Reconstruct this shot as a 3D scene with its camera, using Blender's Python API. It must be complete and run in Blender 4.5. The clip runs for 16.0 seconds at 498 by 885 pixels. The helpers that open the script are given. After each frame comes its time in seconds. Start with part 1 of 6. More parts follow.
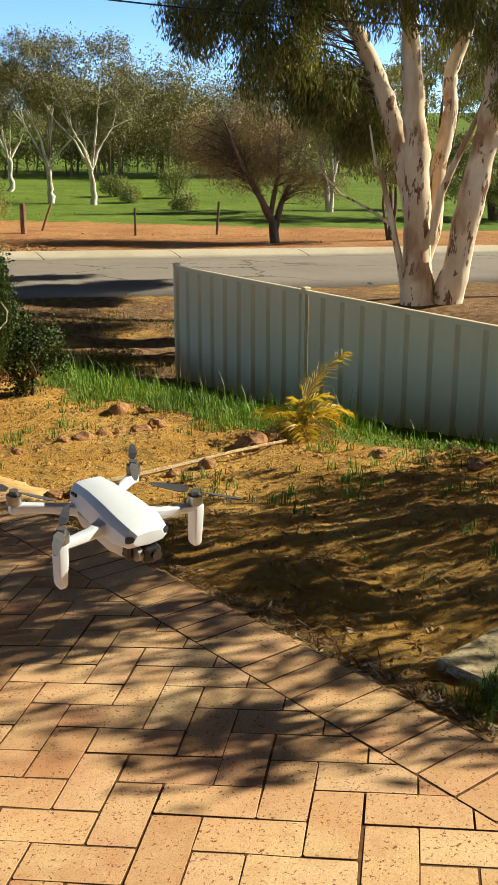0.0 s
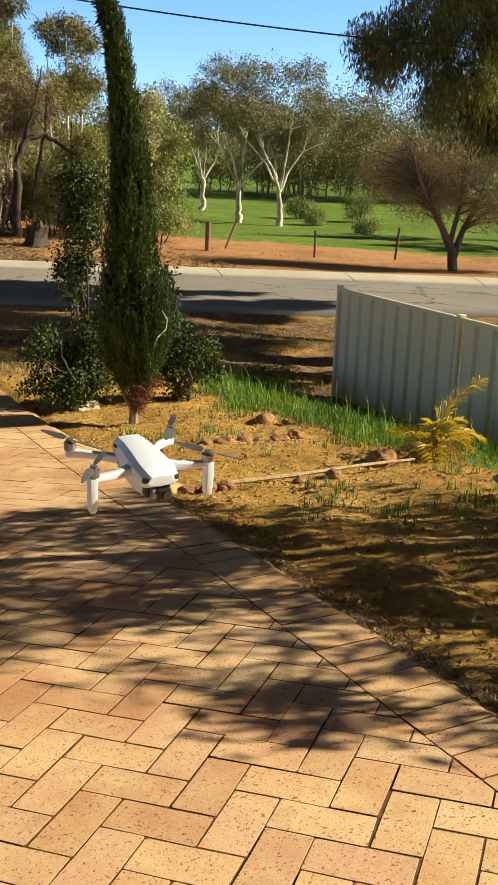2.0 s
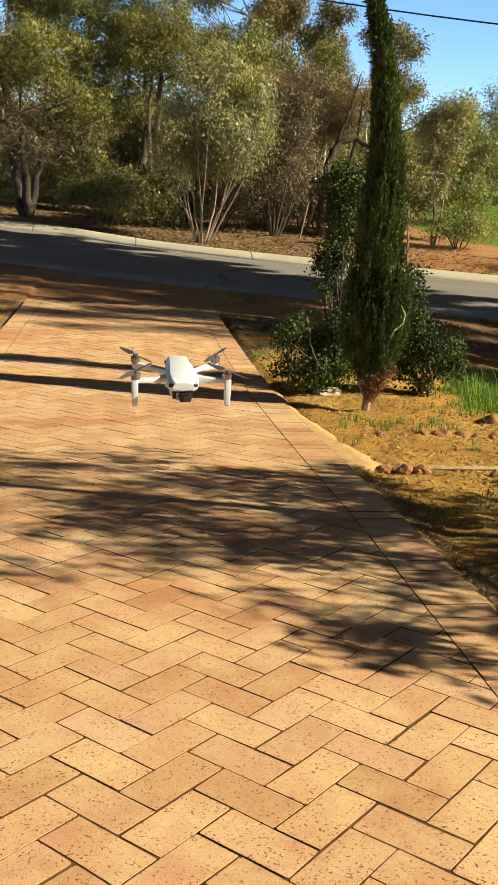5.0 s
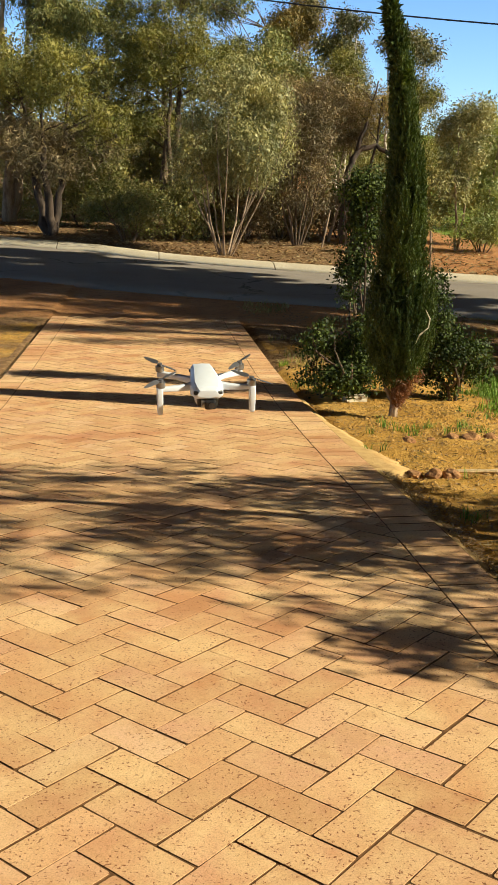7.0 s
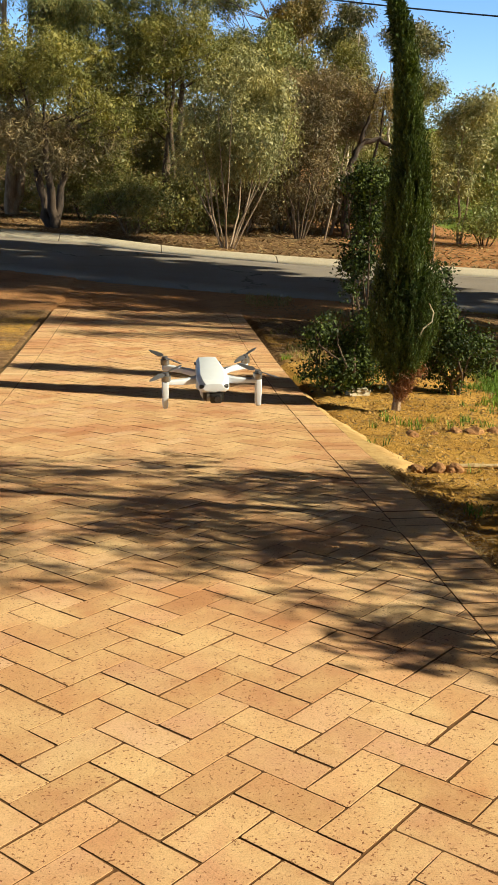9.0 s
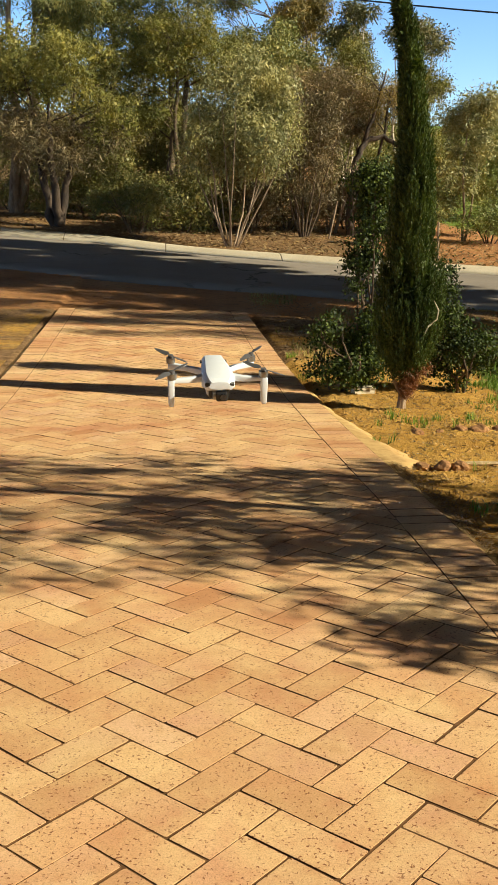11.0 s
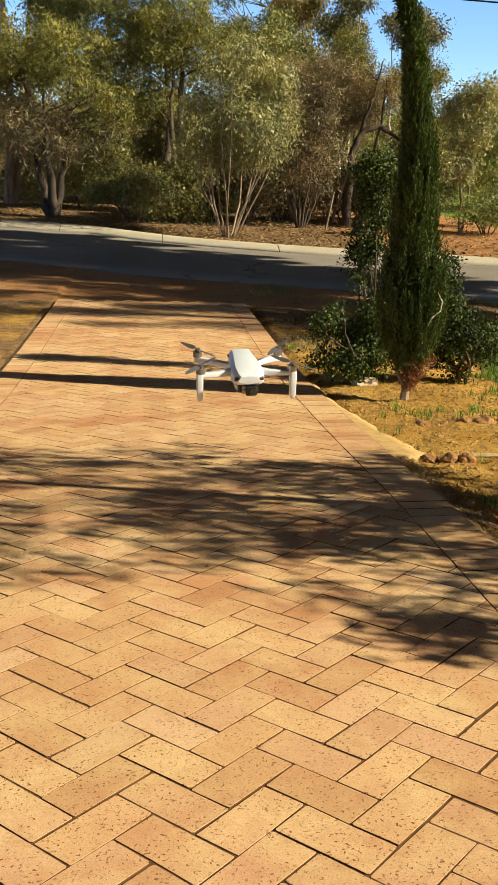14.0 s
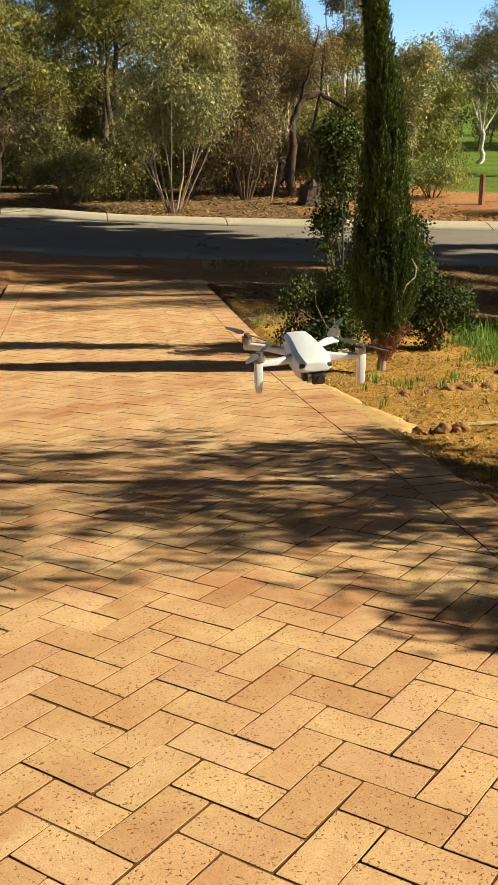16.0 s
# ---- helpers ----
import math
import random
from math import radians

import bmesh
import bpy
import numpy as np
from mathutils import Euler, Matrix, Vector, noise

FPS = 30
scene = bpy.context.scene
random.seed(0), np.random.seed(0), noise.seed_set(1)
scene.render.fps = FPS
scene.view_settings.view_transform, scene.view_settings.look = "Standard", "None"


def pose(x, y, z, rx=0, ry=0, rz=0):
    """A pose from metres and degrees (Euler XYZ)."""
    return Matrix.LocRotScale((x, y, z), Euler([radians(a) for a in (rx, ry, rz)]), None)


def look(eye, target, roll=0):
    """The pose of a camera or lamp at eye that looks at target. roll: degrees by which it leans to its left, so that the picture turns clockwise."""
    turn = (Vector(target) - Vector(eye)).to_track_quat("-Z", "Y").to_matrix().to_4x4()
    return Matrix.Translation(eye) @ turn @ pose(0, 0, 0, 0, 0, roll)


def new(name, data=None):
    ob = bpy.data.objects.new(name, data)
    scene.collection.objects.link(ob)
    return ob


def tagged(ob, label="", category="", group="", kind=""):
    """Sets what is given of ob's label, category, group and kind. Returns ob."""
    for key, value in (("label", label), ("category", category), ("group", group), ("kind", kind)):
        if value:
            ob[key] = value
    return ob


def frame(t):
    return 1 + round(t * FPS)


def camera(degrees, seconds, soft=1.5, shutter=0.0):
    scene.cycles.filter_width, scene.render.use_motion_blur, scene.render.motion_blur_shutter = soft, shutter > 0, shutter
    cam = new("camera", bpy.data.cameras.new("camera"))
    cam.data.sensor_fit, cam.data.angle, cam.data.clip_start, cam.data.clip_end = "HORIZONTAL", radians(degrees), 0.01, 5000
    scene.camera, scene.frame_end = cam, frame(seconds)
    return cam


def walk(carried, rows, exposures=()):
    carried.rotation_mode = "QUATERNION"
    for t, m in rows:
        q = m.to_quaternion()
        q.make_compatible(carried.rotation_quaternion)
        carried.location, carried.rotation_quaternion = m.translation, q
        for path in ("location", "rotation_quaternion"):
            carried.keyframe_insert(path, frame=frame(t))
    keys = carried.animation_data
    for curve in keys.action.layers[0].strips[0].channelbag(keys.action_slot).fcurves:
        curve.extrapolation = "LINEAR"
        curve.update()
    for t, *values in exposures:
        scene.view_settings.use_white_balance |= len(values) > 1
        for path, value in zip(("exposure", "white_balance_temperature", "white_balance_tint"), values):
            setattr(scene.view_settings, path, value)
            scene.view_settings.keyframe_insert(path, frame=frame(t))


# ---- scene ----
cam = camera(28.8, 16.0)
PATH = [
    (0, (-0.579, -0.97, 1.345), (0.548, 0.593, 0.808), 0.1),
    (0.5, (-0.564, -1.019, 1.353), (0.538, 0.566, 0.829), 2.0),
    (1, (-0.555, -1.086, 1.34), (0.438, 0.575, 0.838), 1.4),
    (1.5, (-0.551, -1.246, 1.346), (0.354, 0.465, 0.839), 1.8),
    (2, (-0.535, -1.337, 1.355), (0.297, 0.413, 0.856), 2.1),
    (2.5, (-0.44, -1.425, 1.36), (0.293, 0.376, 0.891), 3.3),
    (3, (-0.36, -1.509, 1.354), (0.228, 0.348, 0.898), 2.1),
    (3.5, (-0.337, -1.606, 1.332), (0.212, 0.263, 0.877), 2.6),
    (4, (-0.301, -1.747, 1.326), (0.188, 0.121, 0.805), 1.9),
    (4.5, (-0.238, -1.825, 1.334), (0.224, 0.049, 0.811), 4.2),
    (5, (-0.187, -1.916, 1.342), (0.074, -0.003, 0.822), 4.1),
    (7.5, (-0.183, -1.921, 1.332), (0.02, 0.004, 0.831), 2.0),
    (8, (-0.192, -1.923, 1.339), (0.009, 0.001, 0.833), 2.3),
    (8.5, (-0.195, -1.918, 1.339), (0.015, 0.004, 0.827), 2.4),
    (9, (-0.19, -1.903, 1.33), (0.01, 0.019, 0.815), 2.2),
    (11.5, (-0.194, -1.906, 1.33), (-0.005, 0.016, 0.81), 2.0),
    (12, (-0.199, -1.903, 1.33), (-0.008, 0.018, 0.808), 2.2),
    (12.5, (-0.203, -1.898, 1.328), (-0.007, 0.021, 0.801), 1.9),
    (13, (-0.224, -1.903, 1.334), (-0.023, 0.015, 0.804), 2.4),
    (13.5, (-0.237, -1.889, 1.329), (-0.037, 0.029, 0.799), 2.5),
    (14, (-0.258, -1.885, 1.331), (-0.057, 0.031, 0.795), 2.0),
    (14.5, (-0.292, -1.874, 1.324), (-0.054, 0.037, 0.782), 2.6),
    (15, (-0.313, -1.831, 1.317), (-0.08, 0.079, 0.772), 0.8),
    (15.5, (-0.371, -1.772, 1.333), (-0.122, 0.134, 0.781), 0.2),
    (16, (-0.435, -1.639, 1.305), (-0.136, 0.25, 0.721), -0.5),
]
walk(cam, [(t, look(eye, target, roll)) for t, eye, target, roll in PATH], [(0, 0.82, 6150, 11), (4.5, 0.8, 6300, 11), (8, 0.75, 6480, 10), (16, 0.74, 6550, 10)])

# ---- light ----
SUN_AZIMUTH, SUN_ELEVATION = 109.0, 31.0      # degrees from +y towards +x
world = bpy.data.worlds.new("sky")
scene.world = world
world.use_nodes = True
sky = world.node_tree.nodes.new("ShaderNodeTexSky")
sky.sky_type, sky.sun_disc = "NISHITA", False
sky.sun_elevation, sky.sun_rotation = radians(SUN_ELEVATION), radians(SUN_AZIMUTH)
sky.air_density, sky.dust_density, sky.ozone_density = 1.0, 0.1, 1.5
tint = world.node_tree.nodes.new("ShaderNodeMix")
tint.data_type, tint.blend_type = "RGBA", "MULTIPLY"
tint.inputs[0].default_value = 1.0
world.node_tree.links.new(sky.outputs[0], tint.inputs[6])
# bluer, brighter towards the horizon all round; dimmed and warmed overhead to deepen shade
aim = world.node_tree.nodes.new("ShaderNodeTexCoord")
height = world.node_tree.nodes.new("ShaderNodeSeparateXYZ")
fade = world.node_tree.nodes.new("ShaderNodeValToRGB")
fade.color_ramp.elements[0].position, fade.color_ramp.elements[0].color = 0.0, (1.7, 2.1, 2.6, 1)
fade.color_ramp.elements[1].position, fade.color_ramp.elements[1].color = 1.0, (0.17, 0.068, 0.025, 1)
middle_sky = fade.color_ramp.elements.new(0.18)
middle_sky.color = (1.3, 1.8, 2.55, 1)
upper_sky = fade.color_ramp.elements.new(0.32)
upper_sky.color = (0.32, 0.125, 0.045, 1)
world.node_tree.links.new(aim.outputs["Generated"], height.inputs[0])
world.node_tree.links.new(height.outputs[2], fade.inputs[0])
world.node_tree.links.new(fade.outputs[0], tint.inputs[7])
world.node_tree.links.new(tint.outputs[2], world.node_tree.nodes["Background"].inputs[0])
world.node_tree.nodes["Background"].inputs[1].default_value = 0.05
sun = new("sun", bpy.data.lights.new("sun", "SUN"))
sun.data.energy, sun.data.angle, sun.data.color = 5.0, radians(0.35), (1.0, 0.91, 0.65)
SUN_WAY = Vector((math.sin(radians(SUN_AZIMUTH)) * math.cos(radians(SUN_ELEVATION)),
                  math.cos(radians(SUN_AZIMUTH)) * math.cos(radians(SUN_ELEVATION)), math.sin(radians(SUN_ELEVATION))))
sun.matrix_world = look(SUN_WAY * 60, (0, 0, 0))


# ---- materials ----
class Nodes:
    """A node material, with short calls for the nodes that it needs."""

    def __init__(self, name, roughness=0.8, metallic=0.0, specular=0.5):
        self.mat = bpy.data.materials.new(name)
        self.mat.use_nodes = True
        self.tree = self.mat.node_tree
        self.bsdf = self.tree.nodes["Principled BSDF"]
        self.bsdf.inputs["Roughness"].default_value = roughness
        self.bsdf.inputs["Metallic"].default_value = metallic
        self.bsdf.inputs["Specular IOR Level"].default_value = specular
        self.coord = self.tree.nodes.new("ShaderNodeTexCoord")
        self.place = self.tree.nodes.new("ShaderNodeNewGeometry").outputs["Position"]

    def put(self, value, socket):
        if isinstance(value, bpy.types.NodeSocket):
            self.tree.links.new(value, socket)
        elif socket.type == "RGBA" and len(value) == 3:
            socket.default_value = (*value, 1)
        else:
            socket.default_value = value

    def noise(self, scale, detail=4, rough=0.55, stretch=None, where="Object", colour=False):
        n = self.tree.nodes.new("ShaderNodeTexNoise")
        n.inputs["Scale"].default_value, n.inputs["Detail"].default_value, n.inputs["Roughness"].default_value = scale, detail, rough
        at = self.place if where == "World" else self.coord.outputs[where]
        if stretch:
            m = self.tree.nodes.new("ShaderNodeMapping")
            m.inputs["Scale"].default_value = stretch
            self.tree.links.new(at, m.inputs[0])
            at = m.outputs[0]
        self.tree.links.new(at, n.inputs["Vector"])
        return n.outputs["Color" if colour else "Fac"]

    def cells(self, scale, where="Object", out="Distance"):
        n = self.tree.nodes.new("ShaderNodeTexVoronoi")
        n.inputs["Scale"].default_value = scale
        self.tree.links.new(self.coord.outputs[where], n.inputs["Vector"])
        return n.outputs[out]

    def ramp(self, fac, *stops):
        n = self.tree.nodes.new("ShaderNodeValToRGB")
        while len(n.color_ramp.elements) < len(stops):
            n.color_ramp.elements.new(0.5)
        for e, (at, c) in zip(n.color_ramp.elements, stops):
            e.position = at
            e.color = (*c, 1) if isinstance(c, tuple) else (c, c, c, 1)
        self.tree.links.new(fac, n.inputs[0])
        return n.outputs[0]

    def mix(self, fac, a, b, kind="MIX"):
        n = self.tree.nodes.new("ShaderNodeMix")
        n.data_type, n.blend_type = "RGBA", kind
        self.put(fac, n.inputs[0]), self.put(a, n.inputs[6]), self.put(b, n.inputs[7])
        return n.outputs[2]

    def math(self, kind, a, b=0.0):
        n = self.tree.nodes.new("ShaderNodeMath")
        n.operation = kind
        self.put(a, n.inputs[0]), self.put(b, n.inputs[1])
        return n.outputs[0]

    def random(self):
        return self.tree.nodes.new("ShaderNodeObjectInfo").outputs["Random"]

    def island(self):
        return self.tree.nodes.new("ShaderNodeNewGeometry").outputs["Random Per Island"]

    def attribute(self, name):
        n = self.tree.nodes.new("ShaderNodeAttribute")
        n.attribute_name = name
        return n.outputs["Color"]

    def split(self, colour):
        n = self.tree.nodes.new("ShaderNodeSeparateColor")
        self.tree.links.new(colour, n.inputs[0])
        return n.outputs

    def colour(self, value):
        self.put(value, self.bsdf.inputs["Base Color"])
        return self

    def rough(self, value):
        self.put(value, self.bsdf.inputs["Roughness"])
        return self

    def bump(self, height, strength=0.4, distance=0.01):
        n = self.tree.nodes.new("ShaderNodeBump")
        n.inputs["Strength"].default_value, n.inputs["Distance"].default_value = strength, distance
        self.tree.links.new(height, n.inputs["Height"])
        if self.bsdf.inputs["Normal"].links:
            self.tree.links.new(self.bsdf.inputs["Normal"].links[0].from_socket, n.inputs["Normal"])
        self.tree.links.new(n.outputs[0], self.bsdf.inputs["Normal"])
        return self


def leaf_material(name, *colours, gloss=0.5, shine=0.13):
    """Foliage: one shade a leaf, some light through it."""
    m = Nodes(name, gloss, specular=0.35)
    stops = [(n / max(1, len(colours) - 1), c) for n, c in enumerate(colours)]
    shade = m.ramp(m.island(), *stops)
    shade = m.mix(m.ramp(m.noise(1.3, 3), (0.36, 0.0), (0.64, 1.0)), m.mix(1.0, shade, (0.62, 0.68, 0.62), "MULTIPLY"), m.mix(1.0, shade, (1.4, 1.28, 0.9), "MULTIPLY"))
    m.colour(shade)
    glow = m.tree.nodes.new("ShaderNodeBsdfTranslucent")
    m.tree.links.new(m.mix(1.0, shade, (1.3, 1.35, 0.6), "MULTIPLY"), glow.inputs[0])
    blend = m.tree.nodes.new("ShaderNodeMixShader")
    blend.inputs[0].default_value = shine
    m.tree.links.new(m.bsdf.outputs[0], blend.inputs[1]), m.tree.links.new(glow.outputs[0], blend.inputs[2])
    m.tree.links.new(blend.outputs[0], m.tree.nodes["Material Output"].inputs[0])
    return m.mat


def bark_material(name, light, dark, patch=0.5, scale=2.0, grain=0.6):
    m = Nodes(name, 0.85)
    n = m.noise(scale, 6, 0.6, (1, 1, 0.35))
    base = m.ramp(n, (patch - 0.12, dark), (patch + 0.05, light))
    base = m.mix(m.ramp(m.noise(scale * 9, 5, 0.7, (1, 1, 0.25)), (0.35, 1.0), (0.6, 0.0)), base, m.mix(1.0, base, (0.80, 0.72, 0.62), "MULTIPLY"))
    m.colour(base).bump(m.noise(scale * 12, 5, 0.7, (1, 1, 0.3)), grain, 0.02).bump(n, grain, 0.03)
    return m.mat


def make_brick_material(name, source):
    m = Nodes(name, 0.88, specular=0.25)
    pick = m.random() if source == "object" else m.island()
    base = m.ramp(pick, (0.0, (0.55, 0.275, 0.125)), (0.2, (0.75, 0.475, 0.26)), (0.4, (0.65, 0.36, 0.175)), (0.6, (0.79, 0.54, 0.345)), (0.8, (0.60, 0.305, 0.16)), (1.0, (0.74, 0.445, 0.275)))
    base = m.mix(m.ramp(m.noise(1.3, 5, 0.6, where="World"), (0.42, 0.0), (0.68, 0.5)), base, (0.54, 0.255, 0.105))
    base = m.mix(m.ramp(m.noise(0.5, 3, 0.5, where="World"), (0.45, 0.0), (0.7, 0.45)), base, (0.80, 0.57, 0.37))
    base = m.mix(m.ramp(m.noise(4.5, 5, 0.65, where="World"), (0.40, 0.0), (0.62, 0.6)), base, (0.80, 0.575, 0.30))
    base = m.mix(m.ramp(m.noise(6.5, 4, 0.6, (1, 1, 3), "World"), (0.52, 0.0), (0.68, 0.5)), base, (0.62, 0.36, 0.20))
    base = m.mix(m.ramp(m.noise(0.9, 5, 0.65, (0.7, 1.6, 1), "World"), (0.50, 0.0), (0.66, 0.6)), base, (0.50, 0.20, 0.095))
    base = m.mix(m.ramp(m.noise(2.1, 5, 0.65, where="World"), (0.48, 0.0), (0.62, 0.5)), base, (0.84, 0.63, 0.33))
    blush = m.noise(9, 4, 0.6, where="World")
    base = m.mix(m.ramp(blush, (0.5, 0.0), (0.7, 0.45)), base, (0.52, 0.25, 0.115))
    firing = m.math("FRACT", m.math("MULTIPLY", pick, 7.31), 0.0)
    base = m.mix(1.0, base, m.ramp(firing, (0.0, (0.90, 0.84, 0.80)), (0.3, (0.99, 0.97, 0.96)), (1.0, (1.07, 1.06, 1.05))), "MULTIPLY")
    grain = m.noise(230, 4, 0.75, where="World")
    base = m.mix(m.ramp(grain, (0.34, 0.5), (0.56, 0.0)), base, (0.36, 0.19, 0.08))
    pits = m.math("MULTIPLY", m.ramp(m.noise(125, 2, 0.5, where="World"), (0.345, 1.0), (0.375, 0.0)), m.ramp(m.noise(11, 3, where="World"), (0.36, 0.25), (0.56, 1.0)))
    base = m.mix(pits, base, (0.25, 0.10, 0.045))
    m.colour(base).bump(grain, 0.4, 0.002).bump(m.ramp(pits, (0, 1.0), (1, 0.0)), 0.6, 0.003).bump(blush, 0.25, 0.006)
    return m.mat


M_BRICK = make_brick_material("fired clay paver", "object")
M_BRICK_FAR = make_brick_material("fired clay paver field", "island")

m = Nodes("joint sand", 0.95, specular=0.2)
m.colour(m.ramp(m.noise(30, 5), (0.3, (0.085, 0.04, 0.017)), (0.7, (0.19, 0.098, 0.042)))).bump(m.noise(120, 4), 0.5, 0.004)
M_JOINT = m.mat

m = Nodes("concrete", 0.9, specular=0.3)
m.colour(m.mix(m.ramp(m.noise(40, 5, 0.7), (0.3, 0.5), (0.6, 0.0)), m.ramp(m.noise(1.6, 5), (0.3, (0.58, 0.50, 0.37)), (0.7, (0.70, 0.62, 0.48))), (0.34, 0.29, 0.21)))
m.bump(m.noise(60, 5, 0.7), 0.4, 0.004)
M_CONCRETE = m.mat

m = Nodes("kerb concrete", 0.9, specular=0.3)
base = m.mix(m.ramp(m.noise(30, 5, 0.7), (0.3, 0.5), (0.6, 0.0)), m.ramp(m.noise(0.9, 6, 0.65), (0.3, (0.50, 0.43, 0.32)), (0.7, (0.68, 0.60, 0.46))), (0.34, 0.28, 0.20))
axes = m.tree.nodes.new("ShaderNodeSeparateXYZ")
m.tree.links.new(m.coord.outputs["Object"], axes.inputs[0])
joint = m.ramp(m.math("PINGPONG", axes.outputs[0], 1.4), (0.008, 1.0), (0.016, 0.0))
m.colour(m.mix(joint, base, (0.12, 0.09, 0.06))).bump(m.noise(60, 5, 0.7), 0.4, 0.004).bump(m.ramp(joint, (0, 1.0), (1, 0.0)), 0.8, 0.01)
M_KERB = m.mat

m = Nodes("sandy mortar", 0.95, specular=0.2)
m.colour(m.mix(m.ramp(m.noise(12, 6, 0.7), (0.35, 0.6), (0.55, 0.0)), m.ramp(m.noise(2.5, 5), (0.3, (0.48, 0.30, 0.12)), (0.7, (0.60, 0.42, 0.19))), (0.34, 0.19, 0.07)))
m.bump(m.noise(40, 6, 0.7), 0.6, 0.01)
M_MORTAR = m.mat

m = Nodes("asphalt", 0.9, specular=0.3)
base = m.ramp(m.noise(0.6, 5, 0.6), (0.3, (0.25, 0.215, 0.185)), (0.7, (0.33, 0.285, 0.245)))
base = m.mix(m.ramp(m.noise(90, 3, 0.8), (0.35, 0.45), (0.6, 0.0)), base, (0.14, 0.125, 0.11))
base = m.mix(m.ramp(m.noise(0.35, 6, 0.7, (1, 1, 1)), (0.62, 0.0), (0.75, 0.6)), base, (0.30, 0.21, 0.13))
crack = m.tree.nodes.new("ShaderNodeTexVoronoi")
crack.feature = "DISTANCE_TO_EDGE"
crack.inputs["Scale"].default_value = 0.42
warp = m.tree.nodes.new("ShaderNodeVectorMath")
warp.operation = "ADD"
m.put(m.coord.outputs["Object"], warp.inputs[0]), m.put(m.noise(1.3, 5, 0.7, colour=True), warp.inputs[1])
m.tree.links.new(warp.outputs[0], crack.inputs["Vector"])
split = m.math("MULTIPLY", m.ramp(crack.outputs["Distance"], (0.008, 1.0), (0.016, 0.0)), m.ramp(m.noise(0.3, 3), (0.46, 0.0), (0.56, 1.0)))
base = m.mix(split, base, (0.10, 0.085, 0.07))
m.colour(base).bump(m.noise(150, 3, 0.8), 0.5, 0.005)
M_ASPHALT = m.mat

m = Nodes("earth and grass", 0.97, specular=0.15)
zone = m.split(m.attribute("zone"))
sand = m.ramp(m.noise(1.7, 7, 0.62), (0.28, (0.40, 0.21, 0.045)), (0.5, (0.55, 0.31, 0.07)), (0.72, (0.64, 0.40, 0.12)))
sand = m.mix(m.ramp(m.noise(14, 6, 0.7), (0.36, 0.75), (0.5, 0.0)), sand, (0.27, 0.14, 0.04))
sand = m.mix(m.ramp(m.noise(5, 5, 0.65), (0.58, 0.0), (0.68, 0.5)), sand, (0.13, 0.14, 0.03))
red = m.ramp(m.noise(0.8, 6, 0.6), (0.3, (0.36, 0.165, 0.07)), (0.55, (0.50, 0.25, 0.105)), (0.75, (0.52, 0.30, 0.15)))
red = m.mix(m.ramp(m.noise(7, 6, 0.75), (0.34, 0.7), (0.48, 0.0)), red, (0.17, 0.085, 0.045))
lawn = m.ramp(m.noise(0.25, 6, 0.65), (0.25, (0.095, 0.15, 0.02)), (0.5, (0.15, 0.23, 0.03)), (0.75, (0.22, 0.30, 0.05)))
lawn = m.mix(m.ramp(m.noise(3, 6, 0.75), (0.35, 0.6), (0.55, 0.0)), lawn, (0.05, 0.085, 0.014))
litter = m.ramp(m.noise(9, 6, 0.75), (0.3, (0.075, 0.04, 0.02)), (0.5, (0.22, 0.13, 0.065)), (0.7, (0.40, 0.26, 0.14)))
edge = m.math("MULTIPLY", m.math("SUBTRACT", m.noise(1.1, 6, 0.7), 0.5), 1.1)


def sharp(value):
    return m.ramp(m.math("ADD", value, edge), (0.42, 0.0), (0.58, 1.0))


base = m.mix(sharp(zone[0]), litter, sand)
base = m.mix(sharp(zone[2]), base, red)
base = m.mix(sharp(zone[1]), base, lawn)
m.colour(base).bump(m.noise(22, 8, 0.75), 0.9, 0.03).bump(m.noise(5, 6, 0.65), 0.4, 0.04)
M_EARTH = m.mat

m = Nodes("painted steel sheet", 0.45, specular=0.4)
m.colour(m.mix(m.ramp(m.noise(1.5, 5, 0.7, (3, 3, 0.6)), (0.45, 0.0), (0.75, 0.3)), (0.86, 0.74, 0.49), (0.70, 0.58, 0.36)))
M_FENCE = m.mat

m = Nodes("pale gum bark", 0.8, specular=0.2)
base = m.ramp(m.noise(2.2, 4, 0.6, (1, 1, 0.4)), (0.35, (0.58, 0.42, 0.27)), (0.6, (0.80, 0.67, 0.50)))
blotch = m.ramp(m.noise(9, 5, 0.62, (1, 1, 0.3)), (0.40, 1.0), (0.43, 0.0))
base = m.mix(blotch, base, m.ramp(m.noise(20, 4), (0.3, (0.10, 0.05, 0.03)), (0.7, (0.30, 0.15, 0.08))))
base = m.mix(m.ramp(m.noise(1.1, 4, 0.6, (1, 1, 0.5)), (0.37, 0.85), (0.44, 0.0)), base, (0.36, 0.20, 0.11))
base = m.mix(m.ramp(m.noise(55, 5, 0.7, (1, 1, 0.3)), (0.3, 0.35), (0.5, 0.0)), base, (0.5, 0.40, 0.28))
m.colour(base).bump(blotch, 0.4, 0.012).bump(m.noise(14, 5, 0.6, (1, 1, 0.6)), 0.35, 0.03)
M_GUM = m.mat
M_WHITE = bark_material("white gum bark", (0.74, 0.68, 0.60), (0.27, 0.20, 0.15), 0.46, 1.6)
M_BROWN = bark_material("rough brown bark", (0.15, 0.105, 0.07), (0.07, 0.045, 0.03), 0.5, 3.0)
M_GREYBARK = bark_material("weathered grey-brown bark", (0.36, 0.27, 0.19), (0.17, 0.11, 0.07), 0.48, 3.0)
